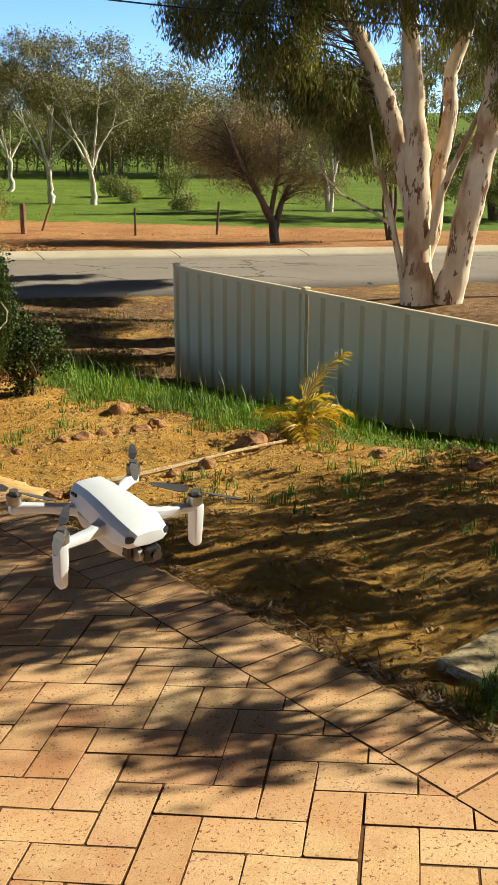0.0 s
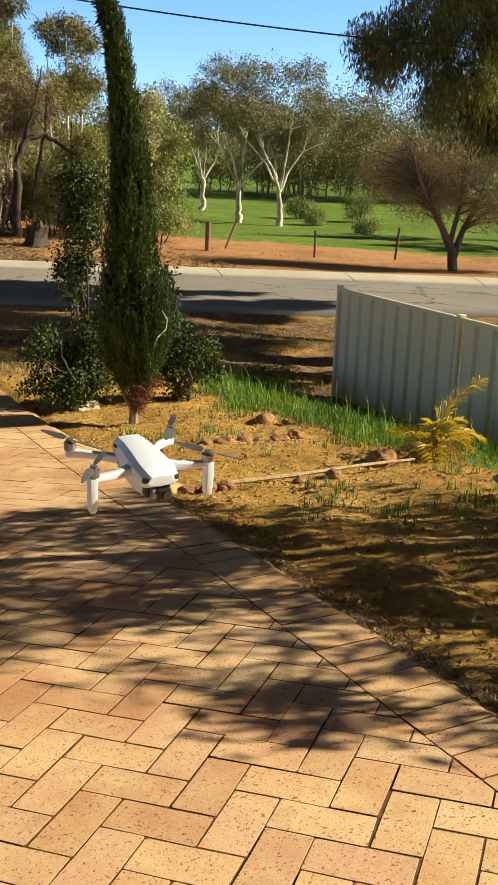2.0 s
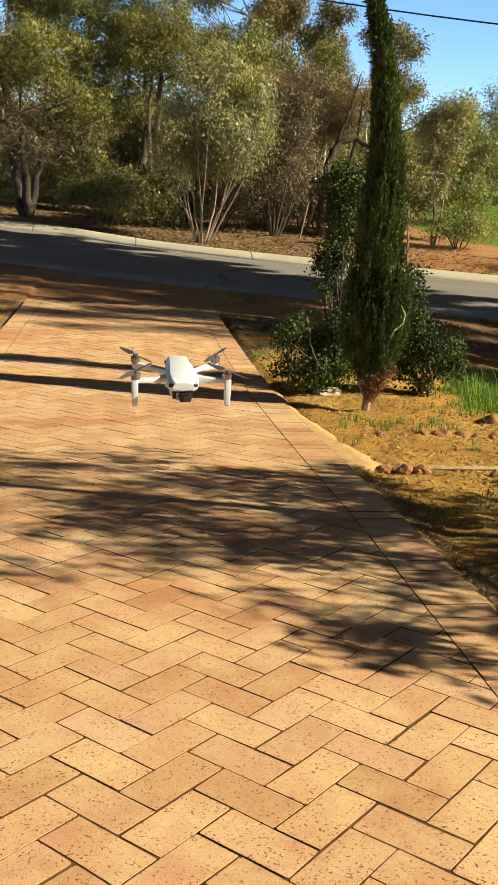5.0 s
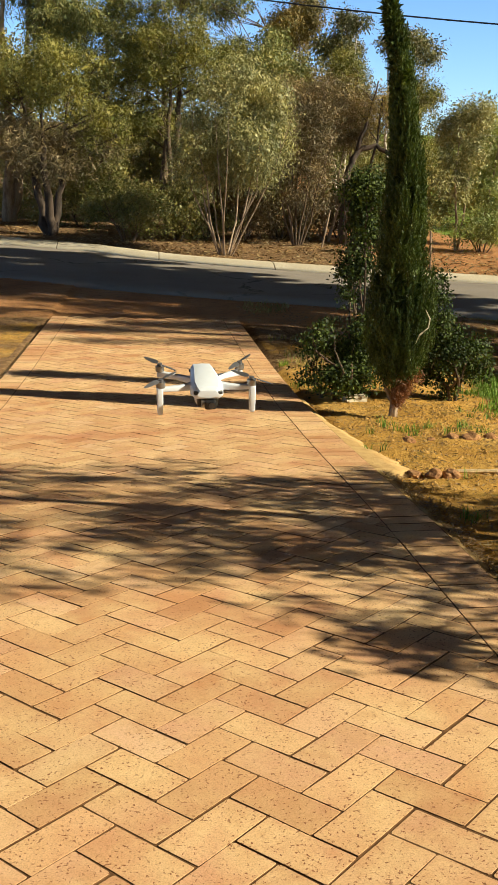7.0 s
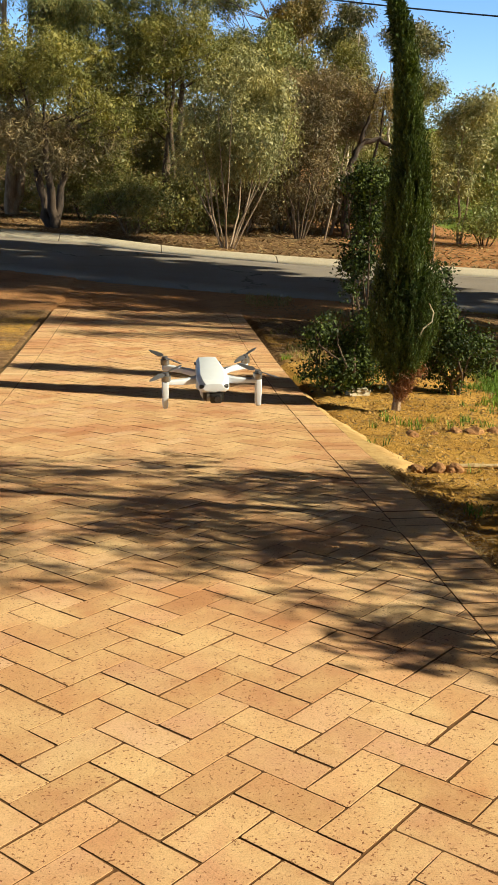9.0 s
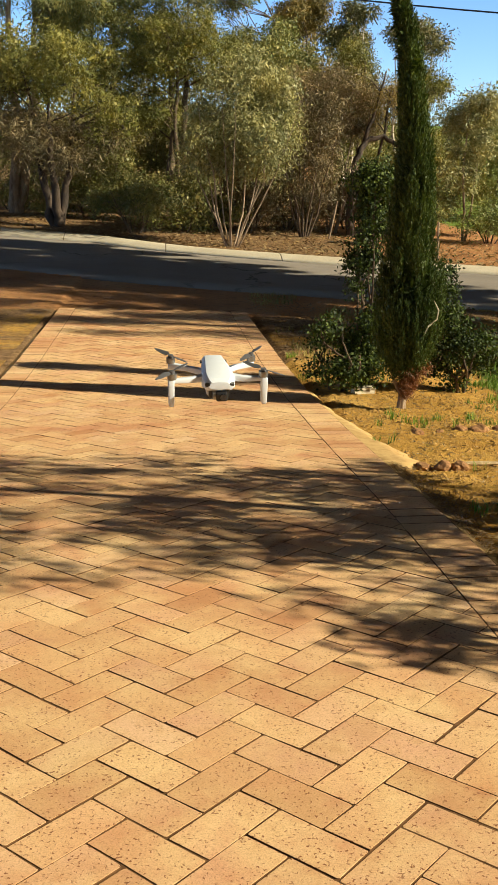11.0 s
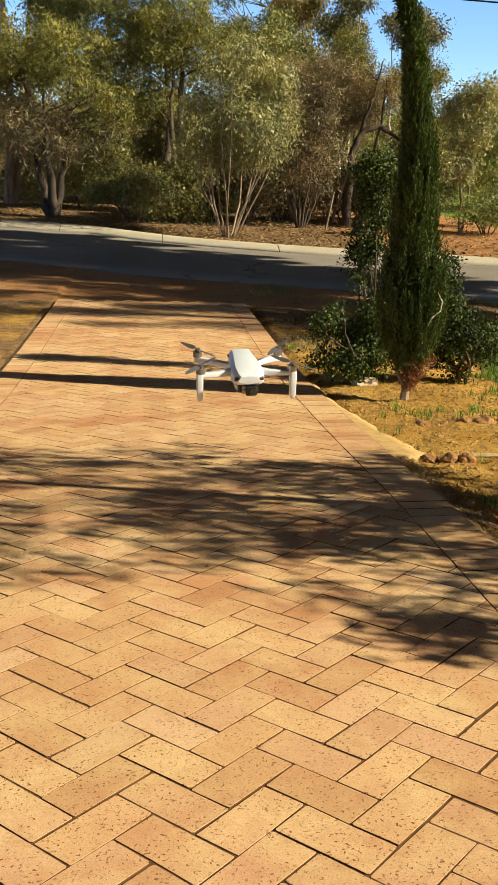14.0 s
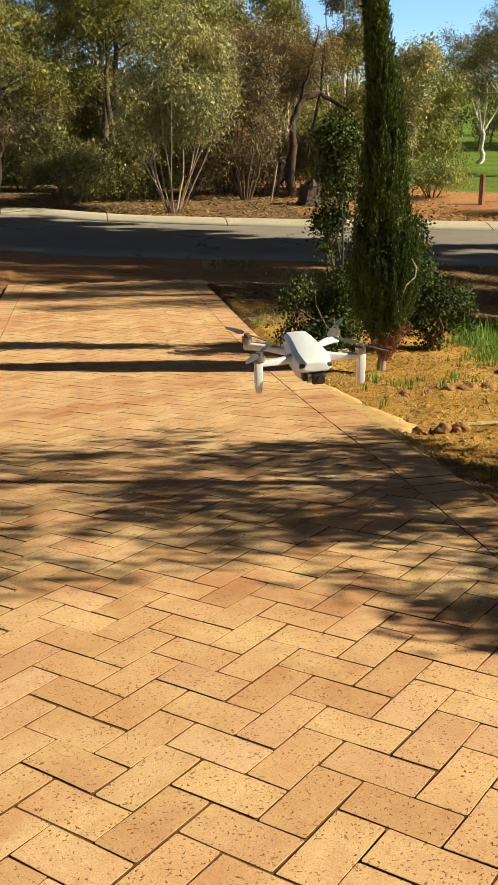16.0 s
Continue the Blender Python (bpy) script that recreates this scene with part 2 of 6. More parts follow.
M_L_GUM = leaf_material("gum leaves", (0.12, 0.15, 0.066), (0.204, 0.222, 0.09), (0.324, 0.288, 0.12), (0.156, 0.18, 0.0816))
M_L_OLIVE = leaf_material("grey-green leaves", (0.156, 0.162, 0.078), (0.288, 0.282, 0.144), (0.432, 0.402, 0.24), (0.204, 0.204, 0.096))
M_L_DARK = leaf_material("dark bush leaves", (0.1, 0.119, 0.0438), (0.175, 0.188, 0.0688), (0.263, 0.225, 0.106), (0.138, 0.15, 0.0562))
M_L_WATTLE = leaf_material("yellow-green leaves", (0.115, 0.129, 0.0345), (0.19, 0.19, 0.0529), (0.276, 0.241, 0.0747), (0.144, 0.152, 0.0437))
M_L_THORN = leaf_material("dark twigs", (0.095, 0.07, 0.046), (0.16, 0.125, 0.072), (0.24, 0.185, 0.13), (0.125, 0.115, 0.054), shine=0.05)
M_L_TWIG = leaf_material("brown twigs and dry leaves", (0.192, 0.138, 0.096), (0.3, 0.228, 0.174), (0.24, 0.204, 0.108), (0.384, 0.3, 0.228), shine=0.1)
M_L_CYPRESS = leaf_material("cypress sprays", (0.022, 0.04, 0.012), (0.05, 0.082, 0.018), (0.105, 0.145, 0.036), (0.03, 0.055, 0.014), shine=0.12)
M_L_SHRUB = leaf_material("glossy shrub leaves", (0.014, 0.026, 0.008), (0.028, 0.05, 0.012), (0.10, 0.145, 0.026), (0.019, 0.035, 0.01), gloss=0.68)
M_L_GRASS = leaf_material("grass blades", (0.07, 0.15, 0.02), (0.12, 0.23, 0.03), (0.21, 0.32, 0.055), (0.09, 0.18, 0.025))


M_L_HANG = leaf_material("hanging gum leaves", (0.075, 0.10, 0.04), (0.14, 0.15, 0.05), (0.25, 0.22, 0.075), (0.10, 0.125, 0.05), shine=0.34)
M_L_BROWNGREEN = leaf_material("brown-green leaves", (0.149, 0.127, 0.046), (0.218, 0.172, 0.069), (0.276, 0.196, 0.0805), (0.172, 0.149, 0.0575))
M_L_SAGE = leaf_material("sage green leaves", (0.158, 0.2, 0.0683), (0.252, 0.294, 0.105), (0.326, 0.336, 0.147), (0.189, 0.231, 0.0788))
M_L_FAR = leaf_material("far tree leaves", (0.111, 0.114, 0.052), (0.176, 0.166, 0.0728), (0.273, 0.234, 0.114), (0.137, 0.14, 0.0624))
M_L_PADDOCK = leaf_material("grey gum leaves", (0.0975, 0.111, 0.0585), (0.169, 0.169, 0.0884), (0.273, 0.234, 0.137), (0.13, 0.137, 0.0715))
M_L_DRYGRASS = leaf_material("dry grass", (0.30, 0.24, 0.09), (0.22, 0.20, 0.06), (0.38, 0.30, 0.13), (0.14, 0.17, 0.04))
M_L_TURF = leaf_material("paddock grass", (0.12, 0.19, 0.025), (0.19, 0.28, 0.035), (0.26, 0.34, 0.06), (0.14, 0.22, 0.03))
M_PALM = leaf_material("yellowed palm leaflets", (0.50, 0.34, 0.03), (0.62, 0.46, 0.05), (0.52, 0.33, 0.03), (0.42, 0.36, 0.05), shine=0.4)
M_PALM_DRY = leaf_material("dried palm leaflets", (0.30, 0.13, 0.05), (0.44, 0.22, 0.07), (0.55, 0.40, 0.26), (0.50, 0.30, 0.05), shine=0.15)
M_DEAD = leaf_material("dead cypress sprays", (0.16, 0.06, 0.03), (0.26, 0.10, 0.05), (0.22, 0.09, 0.04), (0.12, 0.05, 0.03), shine=0.1)
M_LITTER = leaf_material("fallen leaves", (0.12, 0.07, 0.035), (0.25, 0.16, 0.09), (0.40, 0.30, 0.19), (0.18, 0.10, 0.05), shine=0.05)
M_TWIG = bark_material("dead twig", (0.62, 0.55, 0.42), (0.4, 0.33, 0.24), 0.4, 6.0)
M_POST = bark_material("weathered post timber", (0.34, 0.18, 0.10), (0.16, 0.08, 0.05), 0.45, 5.0)
M_CHAR = bark_material("blackened stump", (0.08, 0.055, 0.04), (0.03, 0.022, 0.018), 0.5, 5.0)
M_TIMBER = bark_material("sun-bleached timber", (0.62, 0.48, 0.28), (0.42, 0.28, 0.12), 0.42, 6.0)


def stone_material(name, *stops):
    m = Nodes(name, 0.92, specular=0.25)
    m.colour(m.mix(m.ramp(m.noise(60, 5, 0.7), (0.35, 0.6), (0.55, 0.0)), m.ramp(m.noise(9, 5, 0.65), *stops), (0.12, 0.06, 0.03)))
    m.bump(m.noise(30, 6, 0.7), 0.7, 0.01)
    return m.mat


M_STONE = stone_material("red-brown stone", (0.3, (0.27, 0.13, 0.06)), (0.55, (0.42, 0.22, 0.095)), (0.75, (0.52, 0.32, 0.14)))
M_PALESTONE = stone_material("pale stone", (0.3, (0.42, 0.33, 0.19)), (0.7, (0.66, 0.55, 0.36)))
M_CLOD = stone_material("sand clods", (0.3, (0.42, 0.23, 0.06)), (0.7, (0.58, 0.36, 0.11)))


def plain(name, colour, roughness, metallic=0.0, grain=0.06):
    """A made surface with only slight wear."""
    m = Nodes(name, roughness, metallic)
    m.colour(m.mix(m.ramp(m.noise(45, 4, 0.6), (0.4, 0.0), (0.75, 1.0)), colour, tuple(c * (1 - 3 * grain) for c in colour)))
    m.rough(m.ramp(m.noise(80, 3), (0.3, roughness * 0.85), (0.7, min(1.0, roughness * 1.15))))
    return m.mat


M_RENDER = plain("cream render", (0.62, 0.55, 0.43), 0.9)
M_ROOF = plain("tin roof", (0.28, 0.28, 0.28), 0.5, 0.4)
M_CABLE = plain("cable rubber", (0.02, 0.02, 0.022), 0.6)
M_SHELL = plain("light grey drone plastic", (0.70, 0.75, 0.84), 0.38, grain=0.02)
M_SHELL_LOW = plain("grey drone belly plastic", (0.55, 0.55, 0.55), 0.45, grain=0.02)
M_BLACK = plain("black plastic", (0.016, 0.016, 0.018), 0.35)
M_MOTOR = plain("motor metal", (0.32, 0.31, 0.30), 0.35, 0.8)
M_BLADE = plain("grey propeller plastic", (0.10, 0.10, 0.11), 0.4)
m = Nodes("camera lens glass", 0.05, specular=0.8)
m.colour((0.01, 0.012, 0.02))
M_LENS = m.mat


# ---- ground shape ----
HEIGHTS = [(-60, 2.0), (-6, 0.366), (0, 0.0), (2.2, -0.134), (2.74, -0.18), (4.2, -0.30), (6, -0.42), (8, -0.485), (11.7, -0.53), (17, -0.53), (24, -0.47), (32, -0.05), (48, 0.25), (80, 0.6), (160, 5.0), (260, 17.0), (420, 24.0), (1600, 24.0)]
HY, HZ = np.array(HEIGHTS).T
_yy = np.linspace(-60, 1600, 16601)
_zz = np.interp(_yy, HY, HZ)
_k = np.hanning(13)
_zz[6:-6] = np.convolve(_zz, _k / _k.sum(), "valid")


def paving_height(x, y):
    """The driveway's surface."""
    fade = np.clip(1 - (y - 4) / 8, 0, 1)
    return np.interp(y, _yy, _zz) + 0.03 * np.clip(x, -4, 4) * fade


def kerb_line(x):
    """y of the far kerb's front edge."""
    return 22.75 - 0.42 * x + 0.036 * np.clip(5 - x, 0, 7) ** 2


def near_line(x):
    """y of the road's near edge."""
    return 16.2 - 0.42 * x + 0.036 * np.clip(2 - x, 0, 14) ** 2 + 0.15 * np.clip(x - 4, 0, 2.5)


DRIVE_L, DRIVE_R, DRIVE_END = -1.62, 1.115, 12.5


def ground_height(x, y):
    x, y = np.asarray(x, float), np.asarray(y, float)
    away = np.hypot(x, y)
    along = np.where(away > 40, np.maximum(y, away * 0.9), y)
    z = np.interp(np.where(y < 0, y, along), _yy, _zz) + 0.03 * np.clip(x, -4, 4) * np.clip(1 - (y - 4) / 8, 0, 1)
    z = z - 0.075 * np.clip(x - 2.4, 0, 3.2) * np.clip((9.5 - x) / 2.5, 0, 1) * np.clip((y - 1) / 6, 0, 1) * np.clip((15 - y) / 5, 0, 1)
    z = z - 0.30 * np.clip((x - 3.4) / 0.9, 0, 1) * np.clip((10 - x) / 4, 0, 1) * np.clip((y - 0.6) / 1.6, 0, 1) * np.clip((13.5 - y) / 4, 0, 1)
    z = z + np.interp(along, [30, 40, 44, 48, 60, 80], [0, -0.36, -0.36, -0.2, 0.1, 0.5]) * np.clip((x - 9) / 5, 0, 1)
    return z - 0.05


def lumps(x, y):
    """Clods and hollows of the garden bed."""
    return np.array([0.04 * noise.noise((a * 1.3, b * 1.3, 0)) + 0.02 * noise.noise((a * 4.1, b * 4.1, 3)) + 0.02 * noise.noise((a * 9, b * 9, 7)) for a, b in zip(x.ravel(), y.ravel())]).reshape(x.shape)


def spot(x, y, dz=0.0):
    return Vector((x, y, float(ground_height(x, y)) + dz))


# ---- building helpers ----
def part(name, bm, material, parent=None, label="", smooth=False):
    """Links a bmesh as one mesh object under a thing or a part."""
    data = bpy.data.meshes.new(name)
    bm.to_mesh(data)
    bm.free()
    if smooth:
        data.shade_smooth()
    return part_mesh(name, data, material, parent, label)


def part_mesh(name, data, material, parent=None, label=""):
    if material:
        data.materials.append(material)
    ob = new(name, data)
    if parent:
        ob.parent = parent
    if label:
        ob["label"] = label
    return ob


def thing(name, at, label, category, group="", turn=0.0):
    """An Empty at a thing's base."""
    ob = new(name)
    ob.empty_display_size = 0.1
    ob.matrix_basis = Matrix.Translation(at) @ Matrix.Rotation(radians(turn), 4, "Z")
    return tagged(ob, label, category, group)


def mesh_from(name, verts, faces):
    data = bpy.data.meshes.new(name)
    data.from_pydata(verts, [], faces)
    data.update()
    return data


def quads_mesh(name, corners):
    """Loose quads from an array of n x 4 x 3."""
    corners = np.asarray(corners, np.float32)
    n = len(corners)
    data = bpy.data.meshes.new(name)
    data.vertices.add(4 * n)
    data.vertices.foreach_set("co", corners.reshape(-1))
    data.loops.add(4 * n)
    data.loops.foreach_set("vertex_index", np.arange(4 * n, dtype=np.int32))
    data.polygons.add(n)
    data.polygons.foreach_set("loop_start", np.arange(0, 4 * n, 4, dtype=np.int32))
    data.update(calc_edges=True)
    return data


def box(bm, at, size, bevel=0.0, turn=None):
    made = bmesh.ops.create_cube(bm, size=1.0)["verts"]
    m = Matrix.Translation(at) @ (turn or Matrix()) @ Matrix.Diagonal((*size, 1))
    bmesh.ops.transform(bm, matrix=m, verts=made)
    if bevel:
        edges = list({e for v in made for e in v.link_edges})
        bmesh.ops.bevel(bm, geom=edges, offset=bevel, segments=2, affect="EDGES", profile=0.5)


def tube(verts, faces, path, radii, sides=8):
    """Adds a tapered tube along a path to lists of verts and faces."""
    path = [Vector(p) for p in path]
    start = len(verts)
    side = Vector((1, 0.13, 0.07))
    for n, p in enumerate(path):
        ahead = (path[min(n + 1, len(path) - 1)] - path[max(n - 1, 0)]).normalized()
        side = (side - ahead * side.dot(ahead)).normalized()
        other = ahead.cross(side)
        for k in range(sides):
            a = 2 * math.pi * k / sides
            verts.append(p + (side * math.cos(a) + other * math.sin(a)) * radii[n])
    for n in range(len(path) - 1):
        for k in range(sides):
            a, b = start + n * sides + k, start + n * sides + (k + 1) % sides
            faces.append((a, b, b + sides, a + sides))
    faces.append(tuple(range(start + (len(path) - 1) * sides, start + len(path) * sides)))
    faces.append(tuple(reversed(range(start, start + sides))))


def leaves(rng, centres, spread, count, length, width, droop=0.3, flat=0.0):
    """Leaf quads scattered round centres: long rhombs, with their own turn and droop."""
    centres = np.asarray(centres, float)
    pick = rng.integers(0, len(centres), count)
    r = rng.normal(0, 1, (count, 3))
    r *= (1.75 * rng.uniform(0, 1, count) ** 0.45 / np.linalg.norm(r, axis=1))[:, None] * np.asarray(spread)
    at = centres[pick] + r
    way = rng.normal(0, 1, (count, 3))
    way[:, 2] = way[:, 2] * (1 - flat) - droop * 2
    way /= np.linalg.norm(way, axis=1)[:, None]
    side = np.cross(way, rng.normal(0, 1, (count, 3)))
    side /= np.linalg.norm(side, axis=1)[:, None] + 1e-9
    ln = (length * rng.uniform(0.6, 1.3, count))[:, None]
    wd = (width * rng.uniform(0.6, 1.3, count))[:, None]
    return np.stack([at, at + way * ln * 0.45 + side * wd * 0.5, at + way * ln, at + way * ln * 0.45 - side * wd * 0.5], 1)


def crown_tree(name, at, label, seed, bark, leaf, stems, blobs, count, leaf_size=(0.18, 0.045), clump=0.35, droop=0.4, limb=0.03, category="tree", group="", squash=1.0, sides=8, bare=0.0, attach=0.0, limbs_from=-9.0, twig=None):
    """A tree from its stems (paths of x, y, z and radius from the base) and the round masses of its crown (x, y, z, three half-widths, clumps).
    Each clump of leaves hangs on a limb that leaves the nearest stem."""
    rng = np.random.default_rng(seed)
    verts, faces, nodes = [], [], []
    for stem in stems:
        pts = [Vector(p[:3]) for p in stem]
        path, radii = [], []
        for n in range(len(pts) - 1):
            for k in range(4):
                f = k / 4
                path.append(pts[n].lerp(pts[n + 1], f) + Vector(rng.normal(0, 0.12, 3)) * stem[n][3] * (0.4 if n or k else 0))
                radii.append((stem[n][3] * (1 - f) + stem[n + 1][3] * f) * rng.uniform(0.93, 1.07))
        path.append(pts[-1]), radii.append(stem[-1][3])
        tube(verts, faces, path, radii, sides)
        nodes += [(p, r) for p, r in zip(path, radii)][len(path) // 3:] if stem[0][3] > attach else []
    places = np.array([tuple(n[0]) for n in nodes])
    heads = []
    for x, y, z, a, b, c, n in blobs:
        way = rng.normal(0, 1, (n, 3))
        way /= np.linalg.norm(way, axis=1)[:, None]
        heads.append(np.array([x, y, z]) + way * rng.uniform(0.25, 1.0, (n, 1)) ** 0.5 * [a, b, c])
    heads = np.concatenate(heads)
    keep_nodes = [n for n in nodes if n[0].z >= limbs_from] or nodes
    limb_verts, limb_faces = ([], []) if twig else (verts, faces)
    nodes, places = keep_nodes, np.array([tuple(n[0]) for n in keep_nodes])
    for h in heads:
        cost = np.linalg.norm(places - h, axis=1) + 0.8 * np.clip(places[:, 2] - h[2] + 0.3, 0, 9)
        start, r = nodes[int(cost.argmin())]
        end = Vector(h)
        mid = start.lerp(end, 0.5) + Vector(rng.normal(0, 0.13, 3)) * (end - start).length + Vector((0, 0, 0.14 * (end - start).length))
        path = [start, start.lerp(mid, 0.5) + Vector((0, 0, 0.02)), mid, mid.lerp(end, 0.55), end]
        w = min(r * 0.7, limb * (0.5 + 0.35 * (end - start).length))
        tube(limb_verts, limb_faces, path, [w, w * 0.8, w * 0.6, w * 0.42, w * 0.22], 5)
    ob = thing(name, at, label, category, group)
    wood = mesh_from("trunk", verts, faces)
    wood.shade_smooth()
    part_mesh("trunk", wood, bark, ob)
    if twig:
        part_mesh("limb", mesh_from("limb", limb_verts, limb_faces), twig, ob, "thin brown crown limbs")
    keep = heads[rng.uniform(0, 1, len(heads)) >= bare]
    if count:
        part_mesh("crown", quads_mesh("crown", leaves(rng, keep, (clump, clump, clump * 0.8 * squash), count, *leaf_size, droop)), leaf, ob)
    return ob


def masses(rng, centre, half, n, r):
    """n round masses of radius about r that fill an ellipsoid, more of them near its outside."""
    way = rng.normal(0, 1, (n, 3))
    way /= np.linalg.norm(way, axis=1)[:, None]
    at = np.asarray(centre) + way * rng.uniform(0.1, 1.0, (n, 1)) ** 0.5 * 0.88 * np.asarray(half)
    size = r * rng.uniform(0.65, 1.25, (n, 1)) * [1.0, 1.0, 0.8]
    return np.concatenate([at, size], 1)


def lump_leaves(rng, lumps, per, length, width, droop=0.3, shell=0.5, ragged=0.3, face=0.7, tuft=9, loose=0.09):
    """Leaves in tufts on the outside of round masses (x, y, z and three half-widths), most of them facing outwards. per: leaves a square metre."""
    lumps = np.asarray(lumps, float)
    area = 4.19 * (lumps[:, 3] * lumps[:, 4] + lumps[:, 4] * lumps[:, 5] + lumps[:, 3] * lumps[:, 5])
    tufts = np.maximum(6, (area * per / tuft).astype(int))
    pick = np.repeat(np.arange(len(lumps)), tufts)
    n = len(pick)
    out = rng.normal(0, 1, (n, 3))
    out[:, 2] += 0.25
    out /= np.linalg.norm(out, axis=1)[:, None]
    phase = rng.uniform(0, 6.3, (len(lumps), 3))[pick]
    swell = 1 + ragged * np.sin(3.1 * out[:, 0] + phase[:, 0]) * np.sin(4.3 * out[:, 2] + phase[:, 1]) + ragged * 0.6 * np.sin(6.7 * out[:, 1] + 5.1 * out[:, 2] + phase[:, 2])
    deep = 1 - shell * rng.uniform(0, 1, n) ** 2 + 0.12 * np.abs(rng.normal(0, 1, n)) ** 2
    heads = lumps[pick, :3] + out * (swell * deep)[:, None] * lumps[pick, 3:]
    m = n * tuft
    out = np.repeat(out, tuft, 0)
    at = np.repeat(heads, tuft, 0) + rng.normal(0, loose, (m, 3)) * [1, 1, 0.8 + 0.5 * abs(droop)]
    normal = out + rng.normal(0, face, (m, 3))
    way = rng.normal(0, 0.6, (m, 3)) + out * 0.5
    way[:, 2] -= droop
    normal /= np.linalg.norm(normal, axis=1)[:, None] + 1e-9
    way -= normal * (way * normal).sum(1)[:, None]
    way /= np.linalg.norm(way, axis=1)[:, None] + 1e-9
    side = np.cross(way, normal)
    ln, wd = (length * rng.uniform(0.6, 1.3, m))[:, None], (width * rng.uniform(0.6, 1.3, m))[:, None]
    return np.stack([at, at + way * ln * 0.45 + side * wd * 0.5, at + way * ln, at + way * ln * 0.45 - side * wd * 0.5], 1)


def bushy_tree(name, at, label, seed, bark, leaf, stems, lumps, per=150, size=(0.14, 0.045), droop=0.3, limb=0.03, twigs=5, category="tree", group="", extra=None, heart=0, **more):
    """A tree from its stems (paths of x, y, z and radius from the base) with a crown of leafy masses on limbs, and twigs that reach out of each mass."""
    rng = np.random.default_rng(seed)
    verts, faces, nodes = [], [], []
    for stem in stems:
        pts = [Vector(p[:3]) for p in stem]
        path, radii = [], []
        for n in range(len(pts) - 1):
            for k in range(4):
                f = k / 4
                path.append(pts[n].lerp(pts[n + 1], f) + Vector(rng.normal(0, 0.25, 3)) * stem[n][3] * (1 if n or k else 0))
                radii.append((stem[n][3] * (1 - f) + stem[n + 1][3] * f) * rng.uniform(0.92, 1.1))
        path.append(pts[-1]), radii.append(stem[-1][3])
        tube(verts, faces, path, radii, 7)
        nodes += list(zip(path, radii))[len(path) // 3:]
    places = np.array([tuple(p) for p, _ in nodes])
    for x, y, z, a, b, c in lumps:
        end = Vector((x, y, z))
        cost = np.linalg.norm(places - np.array(end), axis=1) + 0.9 * np.clip(places[:, 2] - z + 0.4, 0, 9)
        start, r = nodes[int(cost.argmin())]
        reach = (end - start).length
        mid = start.lerp(end, 0.5) + Vector(rng.normal(0, 0.12, 3)) * reach + Vector((0, 0, 0.1 * reach))
        w = min(r * 0.8, limb * (0.5 + 0.3 * reach))
        tube(verts, faces, [start, start.lerp(mid, 0.5) + Vector((0, 0, 0.02)), mid, mid.lerp(end, 0.5), end], [w, w * 0.85, w * 0.65, w * 0.5, w * 0.35], 5)
        for _ in range(twigs):
            way = Vector(rng.normal(0, 1, 3)).normalized()
            tip = end + Vector((way.x * a, way.y * b, way.z * c)) * rng.uniform(0.8, 1.15)
            bend = end.lerp(tip, 0.5) + Vector(rng.normal(0, 0.15, 3)) * a
            tube(verts, faces, [end, bend, tip], [w * 0.35, w * 0.25, w * 0.1], 4)
    ob = thing(name, at, label, category, group)
    wood = mesh_from("trunk", verts, faces)
    wood.shade_smooth()
    part_mesh("trunk", wood, bark, ob)
    foliage = lump_leaves(rng, lumps, per, *size, droop, **more)
    if heart:  # the close inner leaves, which keep the light out
        foliage = np.concatenate([foliage, lump_leaves(rng, np.concatenate([lumps[:, :3], lumps[:, 3:] * 0.6], 1), int(heart * 1.5), 0.15, 0.095, 0.3, 0.4, tuft=4)])
    part_mesh("crown", quads_mesh("crown", foliage), leaf, ob)
    if extra:
        label, leaf, lumps, per, size = extra
        part_mesh("twig_tangle", quads_mesh("twig_tangle", lump_leaves(rng, lumps, per, *size, 0.1, 0.9, 0.4, 1.5, 7, 0.12)), leaf, ob, label)
    return ob


# ---- the ground, one sheet ----
def spaced(low, high, step, out, growth=1.12):
    inner = list(np.arange(low, high + step / 2, step))
    d, a = step, inner[-1]
    while a < out:
        d *= growth
        a += d
        inner.append(a)
    d, a = step, inner[0]
    while a > -out:
        d *= growth
        a -= d
        inner.insert(0, a)
    return np.array(inner)


gx, gy = spaced(-2.4, 6.4, 0.065, 1500), spaced(-0.6, 16.6, 0.07, 1500)
GX, GY = np.meshgrid(gx, gy)
GZ = ground_height(GX, GY)
bed = np.clip((GX - DRIVE_R - 0.05) / 0.25, 0, 1) * np.clip((14 - GY) / 3, 0, 1) * np.clip((7.5 - GX) / 1, 0, 1)
GZ += np.where(bed > 0, lumps(GX, GY) * bed, 0)
under_drive = (GX > DRIVE_L - 0.01) & (GX < DRIVE_R + 0.06) & (GY < DRIVE_END + 0.02)
GZ = np.where(under_drive, paving_height(GX, GY) - 0.09, GZ)
under_road = (GY > near_line(GX) - 0.1) & (GY < kerb_line(GX) + 0.2)
GZ = np.where(under_road, GZ - 0.12, GZ)
GZ += np.where((GX <= DRIVE_L - 0.01) & (GX > -8) & ~under_road, 0.034, 0)
wild = np.array([noise.noise((a * 0.35, b * 0.35, 5)) for a, b in zip(GX.ravel(), GY.ravel())]).reshape(GX.shape)
past = GY - kerb_line(GX)
GZ += np.where(past > 0.6, 0.06 * wild * np.clip(past / 3, 0, 1), 0)
nx, ny = len(gx), len(gy)
data = bpy.data.meshes.new("ground")
data.vertices.add(nx * ny)
